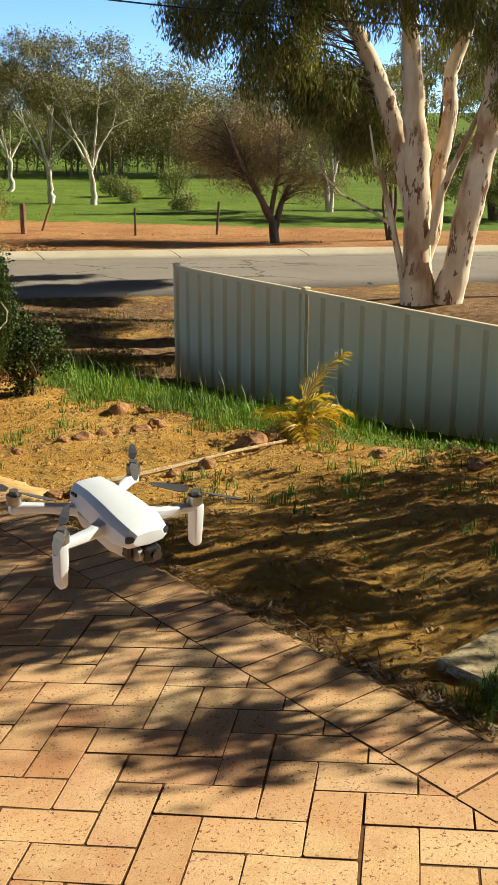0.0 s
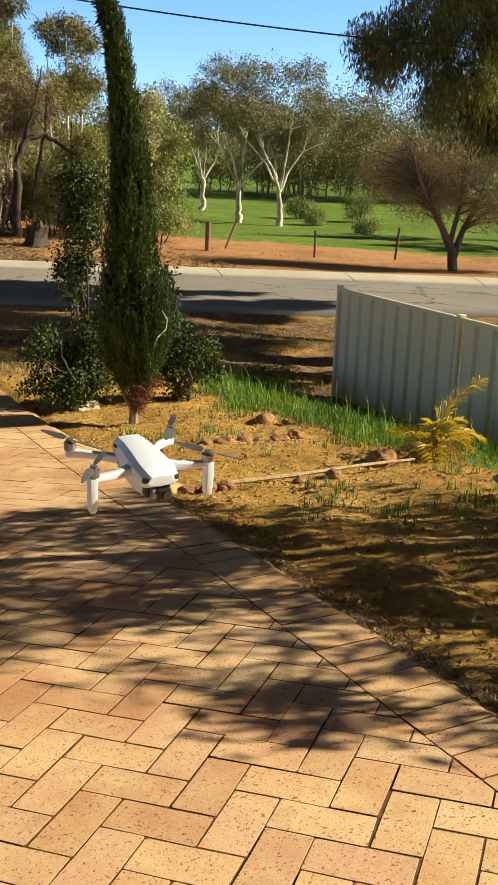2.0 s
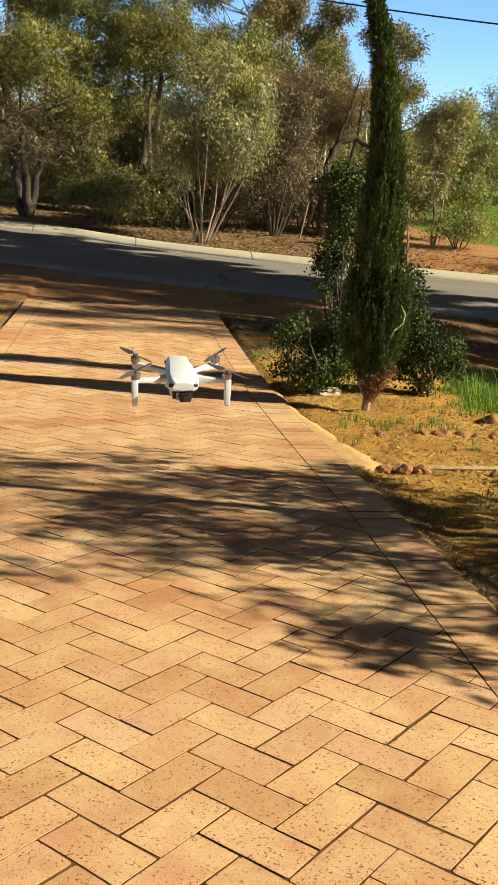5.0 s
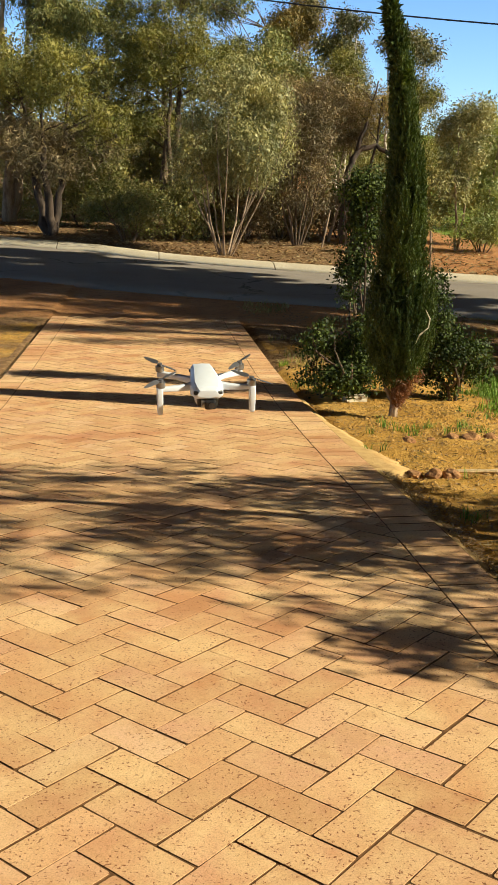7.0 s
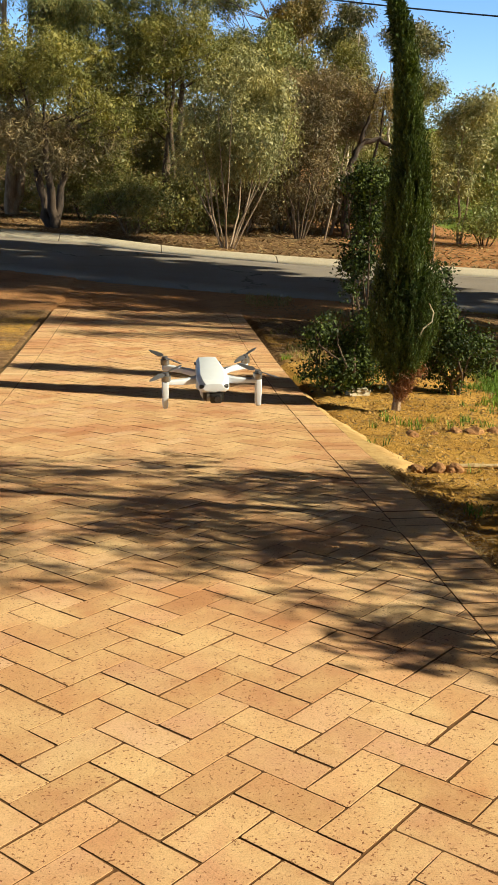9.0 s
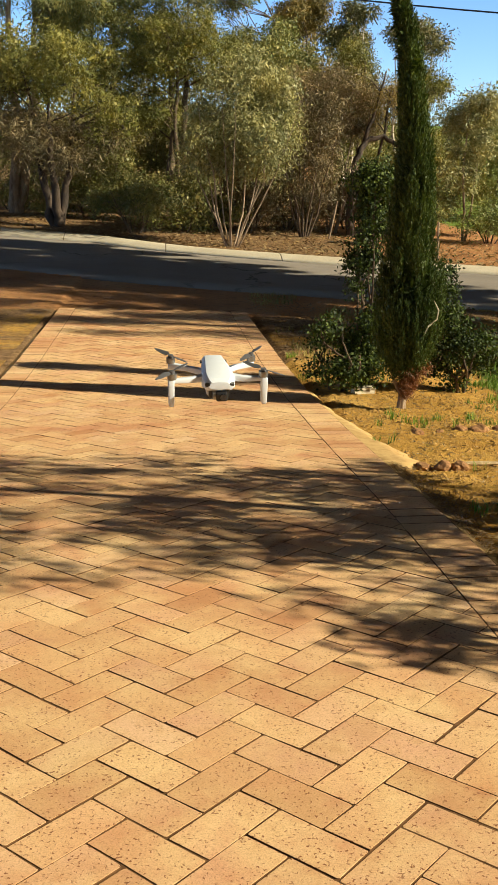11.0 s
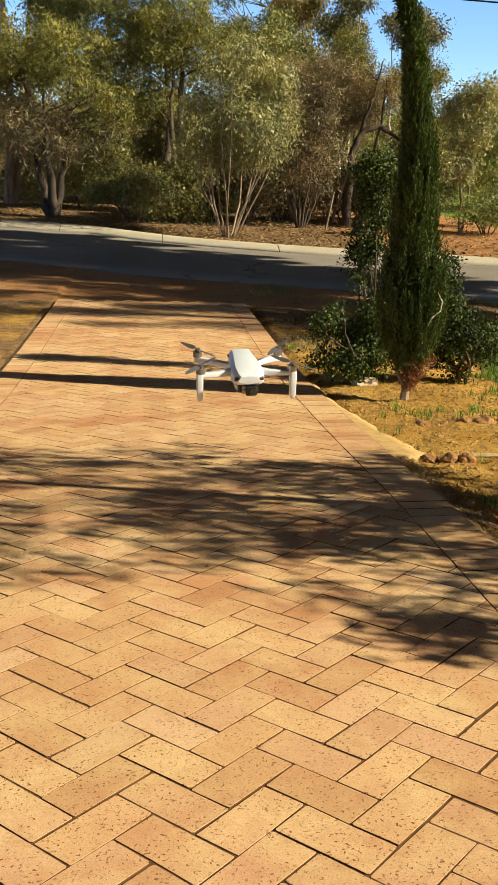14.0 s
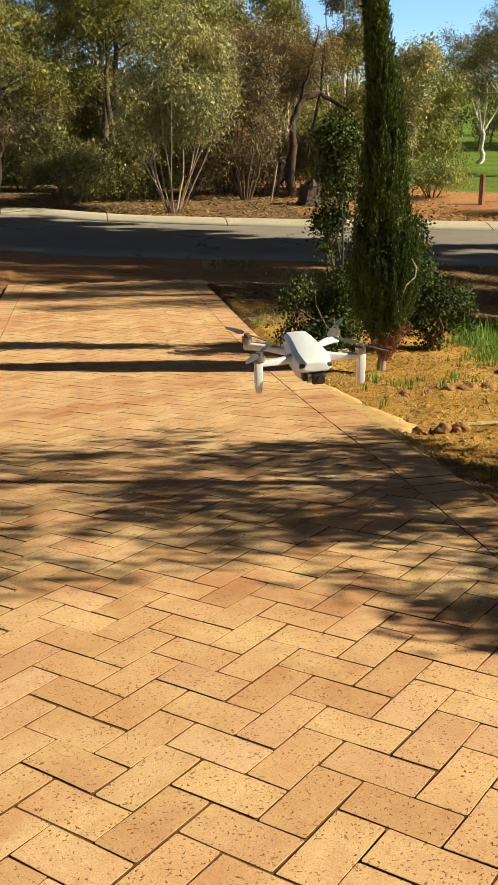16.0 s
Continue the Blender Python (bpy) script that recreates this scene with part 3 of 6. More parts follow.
data.vertices.foreach_set("co", np.stack([GX, GY, GZ], -1).astype(np.float32).ravel())
ia = (np.arange(ny - 1)[:, None] * nx + np.arange(nx - 1)).ravel()
idx = np.stack([ia, ia + 1, ia + nx + 1, ia + nx], 1).astype(np.int32)
data.loops.add(idx.size)
data.loops.foreach_set("vertex_index", idx.ravel())
data.polygons.add(len(idx))
data.polygons.foreach_set("loop_start", np.arange(0, idx.size, 4, dtype=np.int32))
data.update(calc_edges=True)
data.shade_smooth()
# zones: red = garden sand, green = grass, blue = red earth; the rest is leaf litter and gravel
grass_edge = np.interp(GY, [1.8, 2.3, 3.4, 4.2, 5.2, 6.2, 7.2, 8.2], [3.55, 3.3, 2.95, 2.85, 2.95, 2.75, 2.9, 3.3])
zr = np.clip((grass_edge + 0.25 - GX) / 0.3, 0, 1) * np.clip((GX - 0.9) / 0.3, 0, 1) * np.clip((9.6 - GY) / 2.5, 0, 1) + 0.41 * np.clip((GY - 8) / 2, 0, 1) * (GX > 1.2) * (past < -6.2)
zg = np.clip((past - np.clip(11.5 - 0.2 * (GX - 10), 6.5, 16)) / 3, 0, 1) * np.clip((GX - 9.5 - (GY - 30) * 0.12) / 3, 0, 1)
zg = np.maximum(zg, np.clip((GY - 95) / 30, 0, 1) * np.clip((GX - 0.16 * GY) / 8, 0, 1))
# grass in the fence's shade
zg = np.maximum(zg, np.clip((GX - grass_edge) / 0.3, 0, 1) * np.clip((5.6 - GX) / 0.3, 0, 1) * np.clip((8.6 - GY) / 0.6, 0, 1) * (GY > 1.5))
zb = np.clip((past - 0.8) / 1.2, 0, 1) * np.clip((GX - 3.5) / 4, 0, 1)
zr = zr + 0.5 * (GX < DRIVE_L - 0.08) * (GX > -9) * (GY > 1) * (past < -6.2)
zb = np.maximum(zb, 0.95 * np.clip((GY - 12.0) / 0.6, 0, 1) * (past < -6) * np.clip((4.2 - np.abs(GX + 0.3)) / 1.6, 0, 1))
colour = np.stack([np.clip(zr, 0, 1), np.clip(zg, 0, 1), np.clip(zb, 0, 1), np.ones_like(zr)], -1)
layer = data.color_attributes.new("zone", "FLOAT_COLOR", "POINT")
layer.data.foreach_set("color", colour.astype(np.float32).ravel())
tagged(part_mesh("ground", data, M_EARTH), "sandy garden earth, red verge and green paddock", "ground", kind="structure")


# ---- road and kerb ----
def strip(name, xs, near, far, lift, thick, material, label, category, rows=6):
    verts, faces = [], []
    for x in xs:
        a, b = float(near(x)), float(far(x))
        for k in range(rows + 1):
            y = a + (b - a) * k / rows
            verts.append((x, y, float(lift(x, y, k / rows))))
    w = rows + 1
    for n in range(len(xs) - 1):
        for k in range(rows):
            faces.append((n * w + k, (n + 1) * w + k, (n + 1) * w + k + 1, n * w + k + 1))
    base = len(verts)
    for n, x in enumerate(xs):
        for k in (0, rows):
            v = verts[n * w + k]
            verts.append((v[0], v[1], v[2] - thick))
    for n in range(len(xs) - 1):
        faces.append((n * w, base + 2 * n, base + 2 * n + 2, (n + 1) * w))
        faces.append((n * w + rows, (n + 1) * w + rows, base + 2 * n + 3, base + 2 * n + 1))
    data = mesh_from(name, verts, faces)
    data.shade_smooth()
    return tagged(part_mesh(name, data, material), label, category, kind="structure")


def road_height(x, y):
    return float(ground_height(x, y)) + 0.042


road_xs = list(np.arange(-14, 60, 0.5))
strip("road", road_xs, near_line, kerb_line, lambda x, y, k: road_height(x, y) + 0.05 * math.sin(math.pi * k), 0.15, M_ASPHALT, "sun-bleached grey asphalt road with fine cracks", "road", 8)
kerb_xs = list(np.arange(-14, 60, 0.25))
strip("kerb", kerb_xs, lambda x: kerb_line(x) + 0.004, lambda x: kerb_line(x) + 0.8,
      lambda x, y, k: road_height(x, y) + 0.02 + 0.11 * min(1.0, k * 2.2), 0.25, M_KERB, "pale mountable concrete kerb along the road", "kerb", 6)

# ---- trees ----
THICKET = "trees of the roadside thicket"


def across(*path, out=0.0):
    """A path given by (sideways, up, radius) and its slope away from the drive, in the plane of the gum's fork."""
    made = []
    for n, (r, z, w) in enumerate(path):
        d = out * z * 0.25
        made.append((0.684 * r + 0.729 * d, -0.729 * r + 0.684 * d, z, w))
    return made


def side_mass(r, d, z, a, b, c, n):
    return (0.684 * r + 0.729 * d, -0.729 * r + 0.684 * d, z, a, b, c, n)


crown_tree("gum_tree", spot(10.05, 9.0), "tall pale-barked gum tree with forking stems beyond the fence", 11, M_GUM, M_L_HANG,
           [across((-0.27, -0.3, 0.31), (-0.31, 0.05, 0.25), (-0.34, 0.65, 0.215), (-0.38, 1.34, 0.195), (-0.41, 2.09, 0.18), (-0.49, 2.75, 0.16), (-0.53, 3.21, 0.145), (-0.61, 3.88, 0.115), (-0.5, 6.0, 0.08), (-0.3, 8.6, 0.03)),
            across((-0.44, 1.2, 0.12), (-0.58, 1.83, 0.135), (-0.72, 2.32, 0.135), (-0.87, 2.75, 0.15), (-1.09, 3.26, 0.14), (-1.33, 3.73, 0.12), (-1.59, 4.15, 0.1), (-2.4, 6.0, 0.06), (-3.0, 8.0, 0.02), out=0.5),
            across((-0.27, 0.5, 0.11), (-0.13, 1.11, 0.125), (-0.12, 1.83, 0.12), (-0.04, 2.31, 0.115), (0.03, 2.74, 0.105), (-0.02, 3.04, 0.105), (0.01, 3.29, 0.1), (0.2, 3.82, 0.085), (0.5, 6.0, 0.06), (0.6, 8.0, 0.02), out=0.6),
            across((-0.16, 0.85, 0.06), (-0.05, 1.57, 0.055), (0.09, 1.92, 0.05), (0.25, 2.27, 0.04), (0.41, 2.65, 0.034), (0.7, 3.5, 0.02), out=-0.4),
            across((0.06, -0.3, 0.29), (0.12, 0.0, 0.24), (0.22, 0.52, 0.205), (0.35, 1.38, 0.19), (0.49, 2.09, 0.185), (0.58, 2.74, 0.17), (0.65, 3.48, 0.15), (0.71, 3.89, 0.13), (1.3, 6.0, 0.08), (1.9, 8.0, 0.03), out=-0.5),
            across((0.5, 2.1, 0.1), (0.75, 2.35, 0.085), (1.1, 2.5, 0.07), (1.6, 3.2, 0.05), (2.2, 4.4, 0.02), out=-0.5),
            across((-0.5, -0.15, 0.06), (-0.54, 0.25, 0.045), (-0.59, 0.55, 0.05), (-0.73, 1.15, 0.045), (-0.89, 1.74, 0.036), (-1.0, 1.97, 0.024), (-1.1, 2.5, 0.01)),
            across((-0.72, 1.1, 0.024), (-1.1, 1.35, 0.02), (-1.5, 1.55, 0.014), (-1.9, 2.0, 0.006))],
           [side_mass(-2.5, 0.3, 4.3, 1.2, 1.0, 0.8, 60), side_mass(-2.4, 0.0, 3.3, 0.6, 0.6, 0.4, 20), side_mass(-1.75, 0.5, 3.0, 0.65, 0.6, 0.45, 28), side_mass(-1.2, 0.6, 2.45, 0.4, 0.4, 0.3, 14), side_mass(-3.7, 0.2, 4.0, 0.5, 0.6, 0.4, 16),
            side_mass(-0.7, -0.8, 4.2, 0.8, 0.6, 0.4, 20), side_mass(0.2, -1.0, 4.1, 0.8, 0.6, 0.4, 24), side_mass(1.0, -0.6, 3.8, 0.5, 0.6, 0.6, 20), side_mass(1.0, -0.9, 2.9, 0.28, 0.3, 0.4, 9), side_mass(0.3, 1.8, 3.6, 1.0, 0.8, 0.7, 12),
            side_mass(-1.8, 1.0, 6.0, 1.7, 1.5, 1.2, 40), side_mass(0.6, -1.0, 5.8, 1.7, 1.8, 1.0, 36), (0.0, 0.4, 7.4, 3.3, 3.2, 1.9, 115), (2.3, -2.0, 5.6, 1.9, 1.6, 1.1, 60), (-2.2, 2.2, 7.6, 2.0, 2.0, 1.4, 40)], 165000, (0.105, 0.02), 0.18, 1.4, 0.009, squash=1.6, attach=0.08, limbs_from=2.9, twig=M_BROWN)
# unseen tree; trunk bent and crown masses set to shade the road
crown_tree("gum_tree", spot(20.0, 4.3), "unseen very tall gum tree whose high crown shades the road", 57, M_GUM, M_L_GUM,
           [[(0, 0, -0.2, 0.13), (0.2, 1.0, 4.0, 0.1), (-0.1, 3.6, 9.0, 0.07), (0.1, 6.2, 13.0, 0.03)]],
           [(-0.4, 6.2, 13.2, 4.4, 2.6, 2.0, 120), (0.3, 8.2, 13.9, 3.2, 1.4, 1.6, 50), (3.5, 4.6, 13.4, 2.6, 2.0, 1.6, 60), (6.0, 3.0, 13.0, 2.2, 1.6, 1.4, 24), (-2.2, 11.4, 13.5, 3.0, 1.8, 1.5, 60)], 70000, (0.36, 0.16), 0.2, 0.8, 0.03, limbs_from=10.0)
crown_tree("shade_tree", spot(6.4, 0.3), "leafy gum tree whose shade falls across the driveway", 29, M_GUM, M_L_GUM,
           [[(0, 0, -0.2, 0.1), (0.1, 0.1, 1.4, 0.08), (0, 0, 3.2, 0.05), (0.1, 0.1, 6.0, 0.015)]],
           [(0, 0.1, 3.3, 1.5, 1.15, 2.7, 160), (-0.4, -0.8, 2.1, 1.0, 0.6, 0.9, 40), (0.1, -1.0, 3.0, 1.0, 0.5, 2.1, 44), (-0.9, -0.75, 1.5, 0.8, 0.5, 0.8, 40), (-1.0, 0.3, 2.2, 0.8, 1.0, 1.0, 70), (-1.45, -1.1, 1.9, 0.6, 0.45, 0.5, 24), (-2.2, -0.7, 2.2, 0.3, 0.12, 0.08, 3), (-1.7, 0.3, 2.5, 0.5, 0.45, 0.4, 14), (-1.3, 1.0, 2.5, 0.5, 0.6, 0.4, 16), (-1.45, -1.1, 2.5, 0.3, 0.2, 0.2, 4)], 15350, (0.115, 0.028), 0.085, 0.8, 0.006, squash=1.1)


def stems(rng, count, spread, height, radius, lean=0.0):
    """Paths of stems that leave one stool and bend outwards."""
    out = []
    for n in range(count):
        a = 2 * math.pi * (n + rng.uniform(0, 0.6)) / count
        s = spread * rng.uniform(0.5, 1.1)
        dx, dy = math.cos(a) * s, math.sin(a) * s
        r = radius * rng.uniform(0.75, 1.1)
        h = height * rng.uniform(0.85, 1.1)
        out.append([(dx * 0.06, dy * 0.06, -0.2, r * 1.25), (dx * 0.36 + rng.normal(0, 0.07), dy * 0.36, h * 0.22, r), (dx * 0.66 + lean * 0.4 + rng.normal(0, 0.1), dy * 0.66 + rng.normal(0, 0.1), h * 0.5, r * 0.75), (dx * 0.85 + lean, dy * 0.85, h * 0.78, r * 0.45), (dx + lean, dy, h, r * 0.15)])
    return out


def tall_tree(x, y, seed, label, leaf, height=10.0, width=3.0, bark=M_BROWN, count=24000, group=THICKET, droop=0.3, size=(0.105, 0.036), name="wattle_tree", low=0.35, radius=0.2, clump=0.24, bare=0.0, n=0.8):
    """A tall tree with one or two leaning trunks and hanging masses of leaves."""
    rng = np.random.default_rng(seed + 200)
    h, w = height, width
    blobs = [(rng.normal(0, 0.1) * w, 0, h * 0.72, w, w * 0.8, h * 0.24, int(90 * n)), (-0.55 * w, 0.1 * w, h * (low + 0.1), w * 0.62, w * 0.6, h * 0.15, int(34 * n)), (0.55 * w, -0.1 * w, h * (low + 0.12), w * 0.6, w * 0.6, h * 0.16, int(34 * n)), (0, -0.3 * w, h * (low + 0.02), w * 0.6, w * 0.5, h * 0.13, int(22 * n))]
    crown_tree(name, spot(x, y), label, seed, bark, leaf, stems(rng, 3, w * 0.45, h * 0.85, radius), blobs, count, size, clump, droop, 0.016, group=group, squash=0.9, sides=8, bare=bare)


def low_bush(x, y, seed, label, leaf, wide=2.0, high=1.6, count=14000, group="undergrowth", size=(0.12, 0.04), name="bush", bark=M_BROWN, clump=0.22, radius=0.03, deep=0.8, n=60):
    rng = np.random.default_rng(seed + 300)
    crown_tree(name, spot(x, y), label, seed, bark, leaf, stems(rng, 6, wide * 0.7, high * 0.9, radius),
               [(0, 0, high * 0.52, wide, wide * deep, high * 0.5, n)], count, size, clump, 0.15, 0.012, category="bush", group=group, sides=6)


def stand(name, x, y, seed, label, leaf, crowns, stem_count=2, height=5.0, radius=0.1, bark=M_BROWN, spread=0.6, group=THICKET, **more):
    """A tree of the thicket; crowns: centre x, z, three half-widths, how many masses, and their radius."""
    rng = np.random.default_rng(seed + 400)
    lumps = np.concatenate([masses(rng, (cx, 0, cz), (a, b, c), n, r) for cx, cz, a, b, c, n, r in crowns])
    lumps = lumps[lumps[:, 2] > 0.25]
    more.setdefault("heart", 0 if name in ("gum_tree", "thorn_tree") else 45)
    return bushy_tree(name, spot(x, y), label, seed, bark, leaf, stems(rng, stem_count, spread, height, radius), lumps, group=group, **more)


stand("shrub_tree", 1.85, 25.7, 3, "grey-green many-stemmed shrub tree on the verge", M_L_OLIVE, [(0.15, 3.55, 1.55, 1.4, 1.75, 30, 0.55), (-0.95, 2.5, 0.7, 0.8, 0.7, 6, 0.4), (1.0, 2.4, 0.7, 0.8, 0.7, 6, 0.4)],
      11, 4.0, 0.024, M_GREYBARK, 2.0, per=430, size=(0.11, 0.028), droop=0.8, limb=0.02, twigs=7, loose=0.12, category="tree")
stand("wattle_tree", 0.5, 31.0, 5, "tall yellow-green feathery wattle tree in the thicket", M_L_WATTLE, [(0, 5.6, 2.5, 1.9, 1.8, 44, 0.52), (-1.0, 3.6, 1.6, 1.4, 0.9, 12, 0.45), (0.4, 8.0, 2.0, 1.6, 1.2, 14, 0.6)],
      3, 6.5, 0.14, per=360, size=(0.095, 0.022), droop=-0.15, twigs=7, ragged=0.5)
stand("wattle_tree", -3.3, 29.4, 7, "spreading yellow-green wattle tree with dead brown undergrowth", M_L_WATTLE, [(-0.4, 4.5, 2.7, 2.0, 1.2, 40, 0.5), (1.2, 3.4, 1.4, 1.3, 0.8, 12, 0.42)],
      3, 4.4, 0.13, M_CHAR, 1.0, per=360, size=(0.095, 0.022), droop=0.1, twigs=8, ragged=0.5,
      extra=("dead brown twigs beneath the crown", M_L_THORN, masses(np.random.default_rng(2), (-0.2, -0.2, 2.45), (2.4, 1.5, 1.0), 26, 0.55), 150, (0.22, 0.022)))
stand("wattle_tree", -2.2, 35.5, 4, "tall olive-green wattle tree behind the thicket", M_L_GUM, [(0, 6.4, 2.4, 1.8, 2.4, 34, 0.6)], 2, 7.5, 0.15, per=150, size=(0.13, 0.036))
stand("gum_tree", -5.2, 34.0, 6, "tall gum tree with hanging olive leaves in the thicket", M_L_GUM, [(0.2, 8.0, 2.6, 2.0, 1.6, 22, 0.7), (1.6, 6.6, 1.3, 1.2, 0.9, 8, 0.55)], 2, 8.5, 0.16, M_GREYBARK, 0.9, per=270, size=(0.2, 0.04), droop=1.0)
stand("wattle_tree", -7.4, 30.0, 24, "dark spreading wattle tree at the thicket's end", M_L_DARK, [(0, 4.2, 2.4, 1.8, 2.2, 24, 0.8)], 3, 5.0, 0.14, per=140, size=(0.18, 0.06))
stand("wattle_tree", 3.5, 34.5, 8, "tall olive-green wattle tree behind the thicket", M_L_GUM, [(0, 5.2, 2.2, 1.7, 2.0, 32, 0.55), (-1.8, 8.0, 2.0, 1.5, 1.3, 14, 0.6)], 3, 6.5, 0.14, per=270, size=(0.13, 0.036))
stand("wattle_tree", 5.3, 38.0, 9, "tall rusty brown-green tree in the thicket", M_L_BROWNGREEN, [(0, 7.7, 1.3, 1.2, 1.3, 13, 0.55), (-0.6, 5.2, 1.3, 1.2, 1.3, 10, 0.6)], 2, 7.8, 0.13, M_BROWN, 0.5, per=360, size=(0.13, 0.036), droop=0.5)
stand("gum_tree", 6.9, 36.0, 21, "tall thin gum tree with an open grey crown", M_L_PADDOCK, [(0.0, 6.9, 1.2, 1.1, 1.2, 15, 0.36), (-0.3, 4.9, 1.2, 1.1, 0.9, 10, 0.4)], 3, 7.6, 0.08, M_WHITE, 0.8, per=360, size=(0.15, 0.05), droop=0.7, limb=0.02)
stand("gum_tree", 9.5, 36.8, 22, "tall thin gum tree with an open grey crown", M_L_PADDOCK, [(0.1, 6.6, 1.3, 1.1, 1.1, 13, 0.34), (0.5, 5.0, 1.1, 1.0, 0.8, 9, 0.36)], 3, 7.5, 0.08, M_WHITE, 0.9, per=360, size=(0.15, 0.05), droop=0.7, limb=0.02)
stand("wattle_tree", 6.6, 33.0, 19, "yellow-green wattle tree behind the thicket", M_L_WATTLE, [(0.1, 5.3, 1.1, 1.0, 0.7, 10, 0.5), (-0.3, 3.6, 1.3, 1.1, 1.1, 11, 0.55)], 2, 5.0, 0.09, per=360, size=(0.095, 0.024), droop=0.0)
stand("wattle_tree", 8.8, 33.4, 20, "yellow-green wattle tree behind the thicket", M_L_WATTLE, [(0, 4.6, 1.0, 1.0, 1.1, 11, 0.5), (0.2, 2.6, 1.1, 1.0, 1.0, 9, 0.55)], 2, 4.6, 0.09, per=360, size=(0.095, 0.024), droop=0.0)
stand("thorn_tree", 4.3, 28.6, 14, "dark tangled twiggy thorn tree", M_L_THORN, [(0, 2.6, 1.2, 1.0, 2.0, 26, 0.45)], 7, 3.6, 0.03, M_BROWN, 1.2, per=290, size=(0.17, 0.024), droop=0.2, twigs=12, face=1.4, shell=0.9, limb=0.02)
stand("thorn_tree", 5.5, 30.4, 15, "grey tangled half-dead thorn tree", M_L_TWIG, [(0.2, 3.8, 1.5, 1.2, 1.5, 24, 0.45), (-1.2, 4.2, 1.0, 1.0, 1.0, 8, 0.45)], 6, 4.4, 0.035, M_GREYBARK, 1.4, per=360, size=(0.17, 0.022), droop=0.4, twigs=12, face=1.4, shell=0.9, limb=0.02)
bushy_tree("bush_tree", spot(5.84, 29.2), "half-burnt tree with a blackened arching limb", 13, M_CHAR, M_L_BROWNGREEN,
           [[(0, 0, -0.2, 0.15), (0.05, 0, 1.2, 0.12), (0.1, 0, 2.4, 0.1), (0.4, 0.1, 2.95, 0.09), (0.95, 0.15, 3.1, 0.075), (1.5, 0.2, 2.8, 0.055), (1.95, 0.2, 2.5, 0.03)],
            [(0.35, 0.1, 2.9, 0.07), (0.6, 0.2, 3.8, 0.05), (0.9, 0.2, 5.0, 0.02)], [(0.6, 0.3, 1.0, 0.05), (0.7, 0.2, 2.0, 0.045), (1.0, 0.2, 3.2, 0.04), (1.1, 0.3, 4.6, 0.02)]],
           masses(np.random.default_rng(13), (0.7, 0.1, 4.2), (1.3, 1.0, 1.0), 15, 0.34), 120, (0.14, 0.035), 0.5, 0.025, 9, group=THICKET)
stand("sapling", 9.55, 29.0, 17, "slender pale-stemmed olive sapling beside the paddock", M_L_OLIVE, [(0, 3.6, 1.0, 0.9, 1.3, 15, 0.42), (-0.5, 2.2, 0.9, 0.8, 0.8, 9, 0.4)], 2, 4.3, 0.04, M_GREYBARK, 0.7, per=290, size=(0.14, 0.034), droop=0.5, limb=0.015)
stand("sapling", 10.9, 30.6, 18, "slender pale-stemmed green sapling beside the paddock", M_L_SAGE, [(0, 3.2, 0.9, 0.9, 1.3, 13, 0.42), (0.1, 1.5, 0.8, 0.8, 0.8, 8, 0.42)], 2, 4.0, 0.04, M_GREYBARK, 0.6, per=270, size=(0.14, 0.036), droop=0.5, limb=0.015)
for n, (x, y, wide, high, leaf, label) in enumerate(((-0.9, 28.4, 1.7, 1.5, M_L_DARK, "dense dark undergrowth bush beneath the thicket trees"), (0.6, 29.2, 1.3, 2.6, M_L_DARK, "dense dark undergrowth bush beneath the thicket trees"), (-2.6, 33.0, 2.2, 2.4, M_L_DARK, "dense dark undergrowth bush beneath the thicket trees"),
                                                      (2.7, 29.8, 1.3, 2.2, M_L_THORN, "dark twiggy undergrowth bush beneath the thicket trees"), (3.0, 31.8, 1.7, 3.8, M_L_DARK, "dense dark undergrowth bush beneath the thicket trees"), (7.3, 30.6, 1.3, 2.0, M_L_SAGE, "green undergrowth bush beneath the thicket trees"),
                                                      (8.3, 29.4, 1.1, 1.9, M_L_GUM, "olive undergrowth bush beneath the thicket trees"), (10.2, 28.4, 1.2, 1.5, M_L_SAGE, "bright green low bush beside the paddock"), (4.9, 33.0, 1.8, 3.2, M_L_DARK, "dense dark undergrowth bush beneath the thicket trees"),
                                                      (4.0, 30.6, 1.5, 1.6, M_L_THORN, "dark twiggy undergrowth bush beneath the thicket trees"), (6.3, 31.6, 1.5, 1.9, M_L_THORN, "dark twiggy undergrowth bush beneath the thicket trees"), (1.6, 30.2, 1.4, 1.5, M_L_DARK, "dense dark undergrowth bush beneath the thicket trees"), (-5.6, 36.5, 2.6, 3.4, M_L_DARK, "dense dark undergrowth bush beneath the thicket trees"), (0.0, 37.5, 3.0, 4.6, M_L_DARK, "dense dark undergrowth bush beneath the thicket trees"), (8.6, 39.0, 2.6, 3.4, M_L_DARK, "dense dark undergrowth bush beneath the thicket trees"))):
    stand("bush", x, y, 50 + n, label, leaf, [(0, high * 0.5, wide, wide * 0.75, high * 0.5, int(8 * wide), 0.3 + 0.13 * wide)], 5, high * 0.8, 0.025, M_BROWN, wide * 0.6, "undergrowth", per=330, size=(0.09, 0.03), droop=0.1, category="bush")


